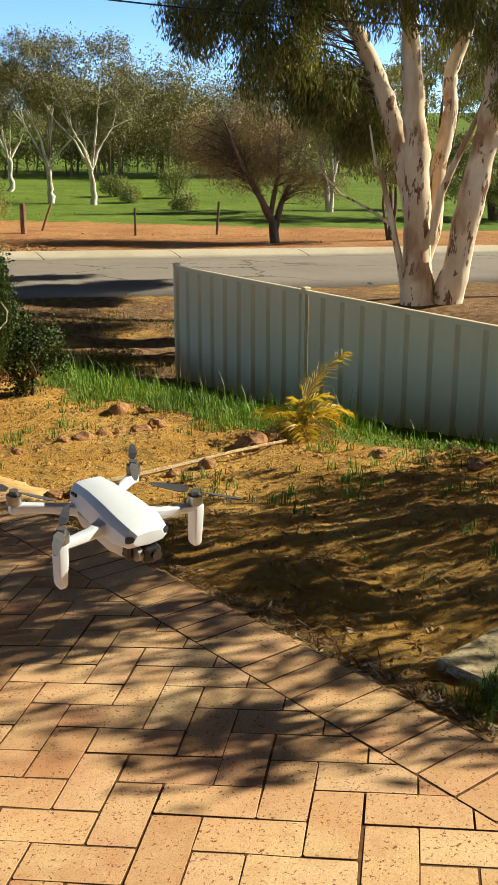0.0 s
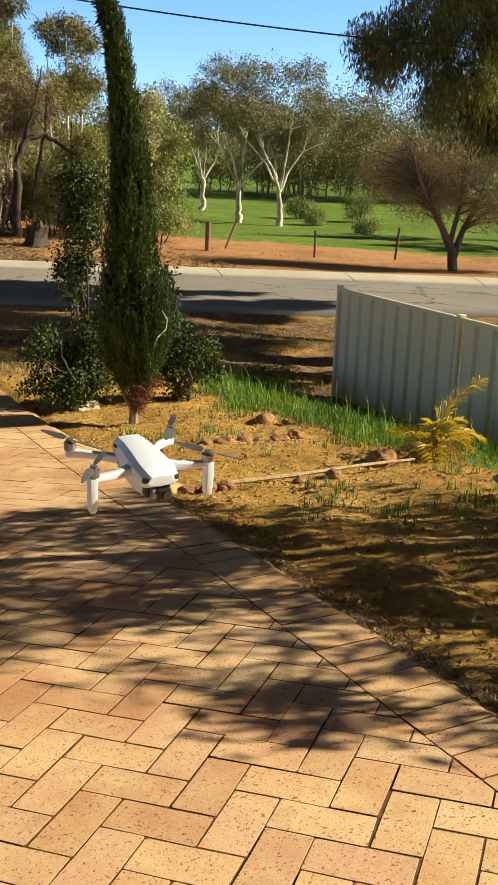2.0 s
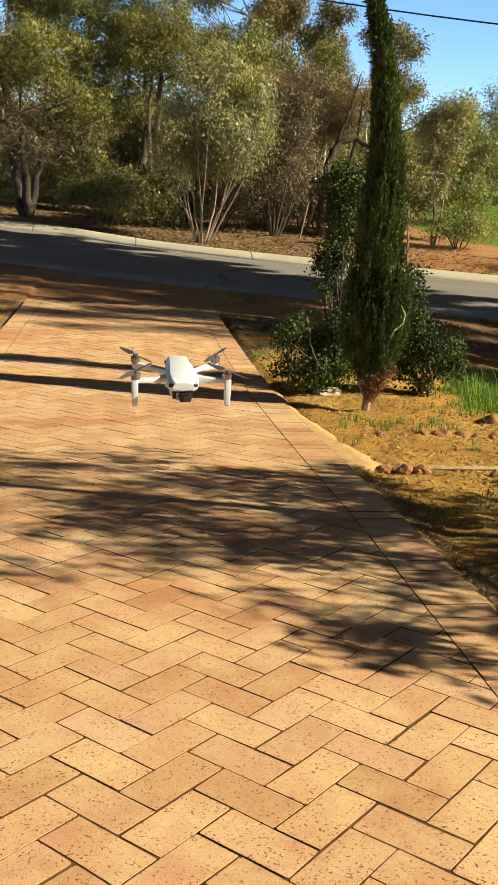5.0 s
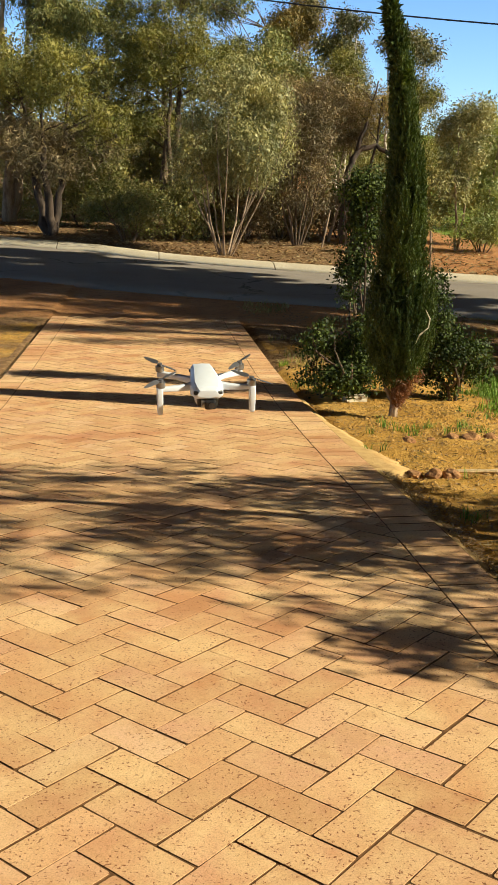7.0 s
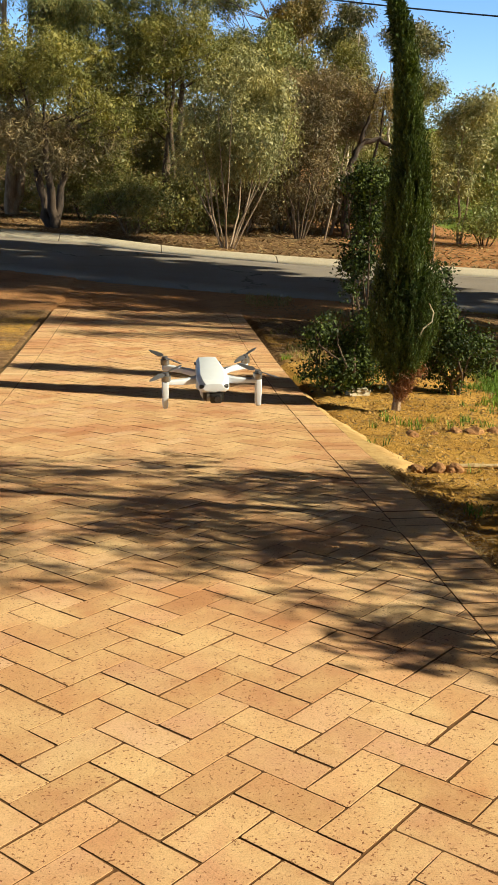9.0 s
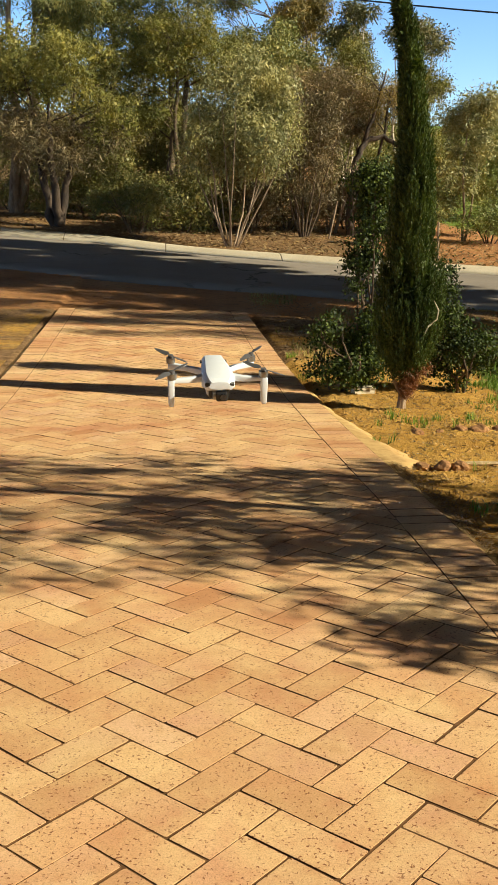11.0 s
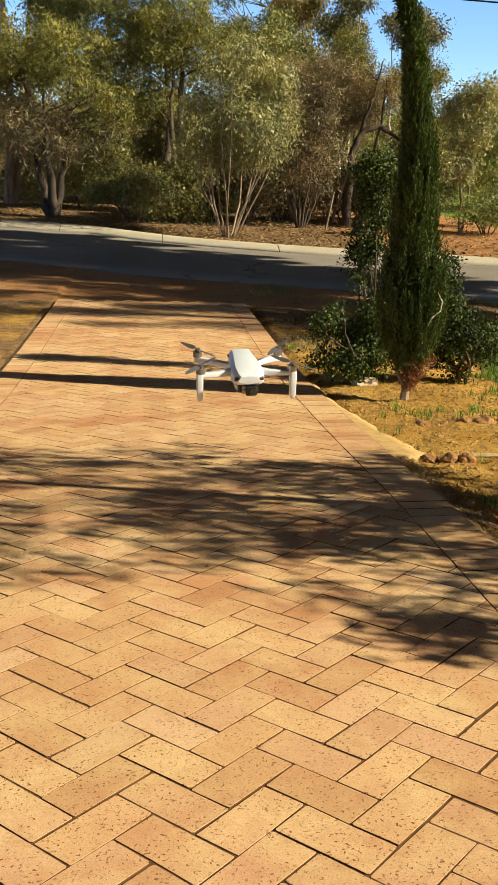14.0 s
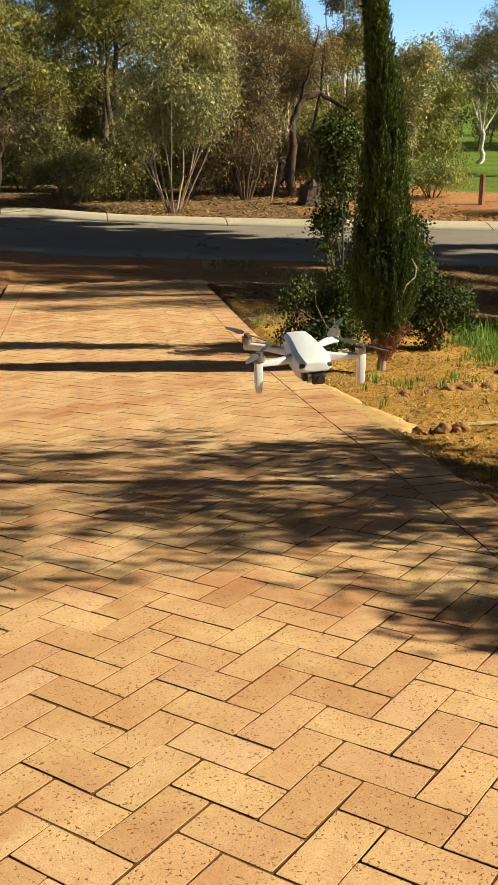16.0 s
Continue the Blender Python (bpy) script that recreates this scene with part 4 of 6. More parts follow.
def paddock_gum(x, y, seed, height, wide):
    """A white-trunked gum that forks low into winding limbs and holds an open crown."""
    rng = np.random.default_rng(seed)
    fork = height * rng.uniform(0.2, 0.24)
    trunk = [(0, 0, -0.2, 0.2), (0.03, 0, fork * 0.4, 0.145), (-0.03, 0, fork, 0.12)]
    limbs, lumps = [trunk], []
    for n in range(5):
        a = 2 * math.pi * (n + rng.uniform(-0.25, 0.25)) / 5
        r = wide * rng.uniform(0.7, 1.1) * (0.4 if n == 4 else 1.0)
        z = height * rng.uniform(0.45, 0.78) if n < 4 else height * 0.92
        dx, dy = math.cos(a) * r, math.sin(a) * r
        limb = [(-0.03, 0, fork * 0.92, 0.075), (dx * 0.25, dy * 0.25, fork + 0.28 * (z - fork), 0.052), (dx * 0.5 + rng.normal(0, 0.2), dy * 0.5, fork + 0.52 * (z - fork), 0.034), (dx * 0.8, dy * 0.8 + rng.normal(0, 0.2), fork + 0.85 * (z - fork), 0.025), (dx, dy, z, 0.012)]
        limbs.append(limb)
        for k in range(5):
            b = a + rng.uniform(-1.4, 1.4)
            s = rng.uniform(0.6, 1.3)
            p = limb[2 + k % 2]
            tip = (p[0] + math.cos(b) * s, p[1] + math.sin(b) * s, min(height * 0.95, p[2] + rng.uniform(0.1, 1.7)))
            limbs.append([(p[0], p[1], p[2], 0.028), ((p[0] + tip[0]) / 2 + rng.normal(0, 0.12), (p[1] + tip[1]) / 2, (p[2] + tip[2]) / 2 + 0.1, 0.025), (*tip, 0.01)])
            lumps.append(masses(rng, tip, (0.75, 0.75, 0.5), 6, 0.3))
        lumps.append(masses(rng, (dx, dy, z), (1.25, 1.25, 0.75), 14, 0.34))
    bushy_tree("gum_tree", spot(x, y), "white-trunked gum tree standing in the green paddock", seed, M_WHITE, M_L_PADDOCK, limbs, np.concatenate(lumps), 95, (0.15, 0.046), 0.6, 0.02, 3, group="paddock gums", ragged=0.6, loose=0.12)


paddock_gum(20.4, 45.0, 31, 7.6, 2.6)
paddock_gum(22.0, 43.5, 37, 7.9, 2.9)
paddock_gum(22.3, 54.5, 33, 8.6, 2.4)
rng = np.random.default_rng(41)
bare = crown_tree("bare_tree", spot(16.35, 21.2), "low brown half-bare tree at the road's edge", 41, M_BROWN, M_L_TWIG,
           [[(0, 0, -0.2, 0.13), (-0.14, 0, 0.5, 0.11), (-0.56, 0, 1.15, 0.08), (-1.15, 0, 2.0, 0.05), (-1.6, 0, 2.9, 0.015)], [(-0.07, 0, 0.3, 0.1), (0.2, 0.07, 0.95, 0.075), (0.65, 0.14, 1.7, 0.05), (1.0, 0.14, 2.6, 0.015)], [(-0.2, 0, 0.65, 0.07), (-0.14, -0.2, 1.6, 0.05), (-0.14, -0.35, 3.1, 0.015)]],
           [side_mass(-1.9, 0, 2.4, 0.7, 0.8, 0.7, 50), side_mass(-1.0, 0, 1.9, 0.9, 1.0, 0.6, 60), side_mass(0.3, 0, 2.0, 0.9, 1.0, 0.8, 70), side_mass(-0.5, 0, 2.7, 1.0, 0.9, 0.7, 70), side_mass(1.0, 0, 1.5, 0.5, 0.6, 0.4, 20)], 36000, (0.12, 0.013), 0.32, -0.1, 0.016)
bare.scale = (1.1, 1.1, 1.1)
tall_tree(19.4, 19.8, 43, "thin dark-stemmed tree by the road", M_L_GUM, 5.2, 1.3, M_BROWN, 12000, "trees by the far verge", 0.6, (0.13, 0.03), "roadside_tree", 0.4, 0.05)
tall_tree(29.9, 25.0, 44, "leafy green tree by the road", M_L_SAGE, 7.5, 2.4, M_BROWN, 18000, "trees by the far verge", 0.5, (0.17, 0.045), "roadside_tree", 0.15, 0.1)
tall_tree(33.0, 31.0, 45, "leafy olive tree beyond the road", M_L_GUM, 8.5, 2.8, M_BROWN, 18000, "trees by the far verge", 0.5, (0.18, 0.05), "roadside_tree", 0.15, 0.12)
tall_tree(25.7, 29.9, 46, "white-trunked gum tree at the paddock's end", M_L_GUM, 6.2, 1.7, M_WHITE, 11000, "paddock gums", 0.6, (0.2, 0.05), "gum_tree", 0.5, 0.09)
for n, (x, y, wide, high) in enumerate(((25.6, 48.0, 0.75, 1.1), (24.3, 44.0, 0.5, 0.8), (23.6, 37.6, 0.55, 0.6), (27.9, 45.5, 0.85, 1.7))):
    low_bush(x, y, 80 + n, "small grey-green bush in the paddock", M_L_SAGE, wide, high, int(4500 * wide), "paddock bushes")


def far_woods():
    """The belt of trees behind the paddock and up the slope."""
    rng = np.random.default_rng(77)
    heads, verts, faces = [], [], []
    for n in range(124):
        f = rng.uniform(0, 1)
        if n < 22:
            x, y = rng.uniform(-10, 9), rng.uniform(42, 60)
        elif n < 108:
            x, y = rng.uniform(10, 64), rng.uniform(0, 18)
            y += 80 - 0.3 * x
        else:
            a, d = rng.uniform(0.0, 0.75), rng.uniform(92, 125)
            x, y = d * math.sin(a), d * math.cos(a)
        h = rng.uniform(4.0, 7.0) if rng.uniform(0, 1) < 0.6 else rng.uniform(7, 11)
        w = h * rng.uniform(0.32, 0.5)
        base = spot(x, y)
        tube(verts, faces, [base, base + Vector((rng.normal(0, 0.3), 0, h * 0.4)), base + Vector((rng.normal(0, 0.5), 0, h * 0.7))], [0.08, 0.06, 0.03], 5)
        heads.append(masses(rng, np.array(base) + [0, 0, h * 0.52], (w, w, h * 0.46), 8, w * 0.42))
    ob = thing("far_woods", spot(40, 60), "distant belt of grey-green gum trees behind the paddock", "woods")
    ob["kind"] = "stuff"
    at = Matrix.Translation(-spot(40, 60))
    wood = mesh_from("trunk", verts, faces)
    wood.transform(at)
    part_mesh("trunk", wood, M_GREYBARK, ob)["kind"] = "stuff"
    crown = quads_mesh("crown", lump_leaves(rng, np.concatenate(heads), 14, 0.24, 0.11, 0.4, loose=0.2))
    crown.transform(at)
    part_mesh("crown", crown, M_L_FAR, ob)["kind"] = "stuff"


far_woods()

# ---- power line ----
def cable():
    verts, faces = [], []
    path = [Vector((x, 14 - 0.42 * x, 4.24 - 0.137 * (x - 0.18) + 0.00755 * (x - 0.18) * (x - 3.54))) for x in np.linspace(-10, 21, 50)]
    tube(verts, faces, path, [0.011] * 50, 6)
    tagged(part_mesh("power_cable", mesh_from("power_cable", verts, faces), M_CABLE), "black overhead power cable above the verge", "cable")


cable()


# ---- posts on the far verge ----
def post(x, y, height, width, label, lean=(0, 0), bark=None):
    rng = np.random.default_rng(int(x * 10))
    verts, faces = [], []
    path = [Vector((lean[0] * f, lean[1] * f, -0.3 + (height + 0.3) * f)) for f in (0, 0.25, 0.5, 0.75, 0.97, 1.0)]
    tube(verts, faces, path, [width * 0.5 * rng.uniform(0.9, 1.1) for _ in range(5)] + [width * 0.42], 7)
    ob = tagged(part_mesh("fence_post", mesh_from("fence_post", verts, faces), bark or M_POST), label, "post", "old posts on the verge")
    ob.matrix_basis = Matrix.Translation(spot(x, y))


post(11.0, 26.35, 0.86, 0.17, "stout reddish weathered timber post on the verge")
post(11.7, 26.9, 0.78, 0.075, "thin grey stick that leans on the verge", (0.45, 0))
post(13.9, 24.9, 0.8, 0.07, "thin dark steel picket on the verge", bark=M_BROWN)
post(16.45, 24.4, 0.98, 0.085, "dark leaning sapling stump on the verge", (0.08, -0.05), M_BROWN)
post(5.0, 28.3, 1.15, 0.055, "pale crooked dead sapling on the verge", (0.25, 0), M_GREYBARK)
post(7.2, 23.6, 1.0, 0.06, "thin pale stake on the verge", (-0.08, 0), M_GREYBARK)


def stump(x, y):
    """A burnt stump: flared foot, hollowed sides, broken top."""
    rng = np.random.default_rng(3)
    verts, faces = [], []
    sides, rows = 16, ((-0.2, 0.46), (0.0, 0.40), (0.12, 0.31), (0.35, 0.26), (0.6, 0.27), (0.78, 0.30), (0.92, 0.22))
    for n, (z, r) in enumerate(rows):
        for k in range(sides):
            a = 2 * math.pi * k / sides
            s = r * (1 + 0.25 * math.sin(3 * a + 0.6) + 0.12 * math.sin(7 * a + n)) * rng.uniform(0.92, 1.08)
            verts.append((s * math.cos(a) + 0.08 * z, s * math.sin(a), 0.72 * z + (rng.uniform(-0.16, 0.12) if n == len(rows) - 1 else 0)))
    for n in range(len(rows) - 1):
        for k in range(sides):
            a, b = n * sides + k, n * sides + (k + 1) % sides
            faces.append((a, b, b + sides, a + sides))
    verts.append((0.05, 0, 0.6))
    faces += [((len(rows) - 1) * sides + k, (len(rows) - 1) * sides + (k + 1) % sides, len(verts) - 1) for k in range(sides)]
    ob = tagged(part_mesh("tree_stump", mesh_from("tree_stump", verts, faces), M_CHAR), "blackened old tree stump with a broken top", "stump")
    ob.matrix_basis = Matrix.Translation(spot(x, y))


stump(5.92, 27.0)


# ---- fence ----
def fence():
    a, b, c = Vector((5.42, 8.8)), Vector((5.13, 6.05)), Vector((4.84, 3.3))
    top, foot = 0.298, -1.14
    ob = thing("fence", (a.x, a.y, foot), "cream ribbed steel sheet fence with capped posts", "fence")
    inv = Matrix.Translation((-a.x, -a.y, -foot))
    along = (b - a).normalized()
    side = Vector((-along.y, along.x))
    turn = Matrix.Rotation(math.atan2(along.y, along.x), 4, "Z")

    def add(name, bm, label=""):
        bmesh.ops.transform(bm, matrix=inv, verts=bm.verts)
        part(name, bm, M_FENCE, ob, label)

    last = Vector((4.57, 0.53))
    for p, q in ((a, b), (b, c), (c, last)):
        n = 9
        length = (q - p).length - 0.06
        line = []
        pitch = length / n
        for k in range(n):
            s = k * pitch
            for f, d in ((0.0, 0.0), (0.48, 0.0), (0.55, 0.036), (0.84, 0.036), (0.91, 0.0)):
                line.append((s + f * pitch, d))
        line.append((length, 0.0))
        bm = bmesh.new()
        rows = []
        for back in (0.0, 0.0016):
            for z in (foot + 0.02, top - 0.03):
                row = []
                for s, d in line:
                    w = p + along * (s + 0.03) + side * (0.013 - d + back)
                    row.append(bm.verts.new((w.x, w.y, z)))
                rows.append(row)
        for k in range(len(line) - 1):
            bm.faces.new((rows[0][k], rows[0][k + 1], rows[1][k + 1], rows[1][k]))
            bm.faces.new((rows[2][k + 1], rows[2][k], rows[3][k], rows[3][k + 1]))
        add("panel", bm)
        for z, name in ((top - 0.022, "top_rail"), (foot + 0.04, "bottom_rail")):
            bm = bmesh.new()
            mid = (p + q) / 2
            box(bm, (mid.x, mid.y, z), (length, 0.046, 0.044), 0.006, turn)
            add(name, bm)
    for p in (a, b, c, last):
        bm = bmesh.new()
        box(bm, (p.x, p.y, (top + foot) / 2 - 0.1), (0.058, 0.062, top - foot + 0.22), 0.006, turn)
        add("post", bm)
        bm = bmesh.new()
        box(bm, (p.x, p.y, top + 0.016), (0.07, 0.074, 0.018), 0.005, turn)
        add("post_cap", bm)


fence()


# ---- cypress and the shrubs round it ----
def cypress():
    rng = np.random.default_rng(2)
    ob = thing("cypress", spot(1.775, 5.62), "slim dark green pencil cypress with dead brown sprays at its foot", "tree")
    ob.matrix_basis = ob.matrix_basis @ Matrix.Diagonal((0.83, 0.86, 0.885, 1))
    verts, faces = [], []
    tube(verts, faces, [Vector((0.0, 0, -0.1)), Vector((0.01, 0, 0.1)), Vector((0.03, 0, 0.3)), Vector((0, 0, 1.0)), Vector((-0.03, 0, 2.0)), Vector((-0.2, 0, 3.2))], [0.055, 0.042, 0.036, 0.03, 0.02, 0.006], 8)
    tube(verts, faces, [Vector((0.02, 0.01, 0.05)), Vector((0.1, 0.02, 0.2)), Vector((0.17, 0.03, 0.45))], [0.025, 0.02, 0.01], 6)
    tube(verts, faces, [Vector((0.02, -0.01, 0.08)), Vector((-0.08, 0.0, 0.25)), Vector((-0.16, 0.02, 0.5))], [0.022, 0.018, 0.01], 6)
    part_mesh("trunk", mesh_from("trunk", verts, faces), M_GREYBARK, ob)

    def middle(z):
        return np.interp(z, [0, 0.9, 2.1, 3.0, 3.75], [0.0, 0.01, -0.04, -0.16, -0.37])

    def radius(z):
        return np.interp(z, [0.3, 0.42, 0.6, 1.0, 1.38, 1.76, 2.2, 2.66, 3.1, 3.5, 3.72], [0.11, 0.21, 0.275, 0.275, 0.215, 0.165, 0.115, 0.078, 0.052, 0.026, 0.006])

    # upright sprays: each is a feather of small scales that climbs the outside
    # they stand in plumes, with dark gaps between
    plumes = 420
    pz = 0.3 + 3.35 * rng.uniform(0, 1, plumes) ** 1.2
    pa = rng.uniform(0, 2 * math.pi, plumes)
    pr = rng.uniform(0.8, 1.16, plumes)
    n = 3200
    own = rng.integers(0, plumes, n)
    z = np.clip(pz[own] + rng.normal(0, 0.06, n), 0.28, 3.66)
    a = pa[own] + rng.normal(0, 0.028, n) / (radius(z) + 0.03)
    r = radius(z) * pr[own] * rng.uniform(0.86, 1.0, n)
    at = np.stack([middle(z) + r * np.cos(a), r * np.sin(a), z], 1)
    k = 30
    f = np.tile(np.linspace(0, 1, k), n)
    out = np.repeat(np.stack([np.cos(a) * 0.28, np.sin(a) * 0.28, np.ones(n)], 1), k, 0)
    long = np.repeat(rng.uniform(0.09, 0.19, n) * np.clip((3.8 - z) / 0.8, 0.35, 1), k)
    pts = np.repeat(at, k, 0) + out * (f * long)[:, None] + rng.normal(0, 1, (n * k, 3)) * (0.015 * (1.1 - f))[:, None]
    way = out * 1.0 + rng.normal(0, 0.3, (n * k, 3))
    way /= np.linalg.norm(way, axis=1)[:, None]
    side = np.cross(way, rng.normal(0, 1, (n * k, 3)))
    side /= np.linalg.norm(side, axis=1)[:, None]
    ln, wd = rng.uniform(0.018, 0.038, (n * k, 1)), rng.uniform(0.003, 0.0052, (n * k, 1))
    quad = np.stack([pts, pts + way * ln * 0.5 + side * wd, pts + way * ln, pts + way * ln * 0.5 - side * wd], 1)
    part_mesh("crown", quads_mesh("crown", quad), M_L_CYPRESS, ob)
    # a dense dark heart, so that no daylight shows through
    m = 16000
    z = rng.uniform(0.38, 3.5, m)
    a = rng.uniform(0, 2 * math.pi, m)
    r = radius(z) * 0.78 * np.sqrt(rng.uniform(0.1, 1, m))
    part_mesh("inner_foliage", quads_mesh("inner_foliage", leaves(rng, np.stack([middle(z) + r * np.cos(a), r * np.sin(a), z], 1), 0.01, m, 0.09, 0.03, -0.5)), M_L_CYPRESS, ob)
    m = 4200
    t, lean = rng.uniform(0, 1, m), rng.uniform(-0.12, 0.24, m)
    pts = np.stack([0.02 + lean * t + rng.normal(0, 0.02, m), rng.normal(-0.05, 0.06, m), 0.14 + 0.27 * t + rng.normal(0, 0.03, m)], 1)
    part_mesh("dead_sprays", quads_mesh("dead_sprays", leaves(rng, pts, 0.012, m, 0.045, 0.006, -0.5)), M_DEAD, ob, "rust-brown dead sprays at the foot")
    verts, faces = [], []
    tube(verts, faces, [Vector((0.09, -0.30, 0.72)), Vector((0.12, -0.31, 0.80)), Vector((0.20, -0.3, 0.86)), Vector((0.21, -0.3, 0.94)), Vector((0.16, -0.3, 1.02))], [0.004, 0.009, 0.006, 0.008, 0.003], 5)
    part_mesh("dead_twig", mesh_from("dead_twig", verts, faces), M_TWIG, ob, "pale dead twig caught in the sprays")


cypress()


def garden_shrub(x, y, seed, label, crowns, tall, per=2900):
    rng = np.random.default_rng(seed)
    lumps = np.concatenate([masses(rng, (cx, 0, cz), (a, b, c), n, r) for cx, cz, a, b, c, n, r in crowns])
    lumps = lumps[lumps[:, 2] > 0.05]
    bushy_tree("garden_shrub", spot(x, y), label, seed, M_BROWN, M_L_SHRUB, stems(rng, 6, 0.25, tall, 0.014), lumps, per, (0.033, 0.02), 0.35, 0.008, 4, category="shrub", group="shrubs behind the cypress", loose=0.03, tuft=7, ragged=0.45)


garden_shrub(2.54, 6.5, 61, "glossy green leafy shrub beside the cypress", [(0, 0.32, 0.3, 0.3, 0.3, 16, 0.11), (-0.18, 0.62, 0.16, 0.16, 0.2, 6, 0.09), (-0.22, 0.95, 0.1, 0.12, 0.24, 5, 0.08)], 0.6)
garden_shrub(1.44, 6.48, 62, "dark glossy leafy shrub beside the cypress", [(0.06, 0.26, 0.36, 0.3, 0.26, 17, 0.11), (-0.16, 0.5, 0.14, 0.14, 0.2, 6, 0.08), (0.2, 0.55, 0.16, 0.14, 0.2, 6, 0.09)], 0.6)
garden_shrub(1.72, 6.72, 63, "tall leggy green shrub that climbs behind the cypress", [(-0.05, 1.66, 0.15, 0.14, 0.38, 24, 0.1), (-0.1, 1.1, 0.14, 0.12, 0.32, 13, 0.09), (0.05, 0.5, 0.3, 0.2, 0.4, 10, 0.11)], 1.9)


def slab(name, at, size, turn, material, label, category, seed, rough=0.006):
    rng = np.random.default_rng(seed)
    bm = bmesh.new()
    box(bm, (0, 0, size[2] / 2), size, min(size) * 0.12)
    bmesh.ops.subdivide_edges(bm, edges=bm.edges[:], cuts=2, use_grid_fill=True)
    for v in bm.verts:
        v.co += Vector(rng.normal(0, rough, 3))
    ob = tagged(part(name, bm, material, smooth=False), label, category)
    ob.matrix_basis = Matrix.Translation(at) @ Matrix.Rotation(radians(turn), 4, "Z")
    return ob


slab("concrete_block", spot(1.62, 6.36, -0.02), (0.2, 0.09, 0.085), 8, M_CONCRETE, "grey concrete block at the cypress's foot", "block", 5, 0.003)


# ---- stones and edging of the bed ----
def stone(x, y, size, seed, label="rough red-brown stone in the garden bed", group="stones in the garden bed", material=None, flat=0.75):
    rng = np.random.default_rng(seed)
    bm = bmesh.new()
    bmesh.ops.create_icosphere(bm, subdivisions=3, radius=1.0)
    shift = Vector(rng.uniform(0, 50, 3))
    for v in bm.verts:
        d = 1 + 0.38 * noise.noise(v.co * 1.1 + shift) + 0.16 * noise.noise(v.co * 2.7 + shift) + 0.06 * noise.noise(v.co * 7 + shift)
        v.co *= d
        v.co.z = max(v.co.z, -0.6)
    m = Matrix.Diagonal((size * rng.uniform(0.85, 1.25), size * rng.uniform(0.8, 1.1), size * flat, 1))
    bmesh.ops.transform(bm, matrix=m, verts=bm.verts)
    ob = tagged(part("stone", bm, material or M_STONE), label, "stone", group)
    ob.matrix_basis = Matrix.Translation(spot(x, y, size * 0.03)) @ Matrix.Rotation(rng.uniform(0, 6), 4, "Z")


for n, (x, y, s) in enumerate(((1.62, 4.5, 0.05), (1.93, 4.52, 0.062), (2.06, 4.5, 0.07), (2.2, 4.5, 0.06), (2.33, 4.52, 0.035), (2.47, 4.48, 0.055), (2.62, 4.52, 0.075), (2.75, 5.3, 0.085), (2.86, 5.1, 0.06), (2.7, 3.52, 0.09), (2.83, 3.5, 0.06), (2.22, 3.3, 0.05), (1.46, 3.36, 0.06), (1.56, 3.34, 0.07),
                                  (3.16, 2.2, 0.06), (1.36, 3.4, 0.04), (1.78, 4.52, 0.03), (2.98, 2.75, 0.05), (3.06, 2.45, 0.045), (2.0, 3.3, 0.035))):
    stone(x, y, s, 500 + n)
slab("stepping_stone", spot(1.63, 0.72, -0.034), (0.5, 0.2, 0.05), 8, M_PALESTONE, "pale flat stepping stone sunk beside the paving", "stone", 9, 0.004)


def edging_strip():
    rng = np.random.default_rng(8)
    pts = [Vector((1.58 + 1.25 * f, 3.36 - 0.02 * math.sin(f * 5), 0)) for f in np.linspace(0, 1, 14)]
    verts, faces = [], []
    tube(verts, faces, [spot(p.x, p.y, 0.028) for p in pts], [0.012 * rng.uniform(0.7, 1.2) for _ in pts], 6)
    tagged(part_mesh("edging_strip", mesh_from("edging_strip", verts, faces), M_TIMBER), "pale weathered timber edging half buried in sand", "edging")


edging_strip()


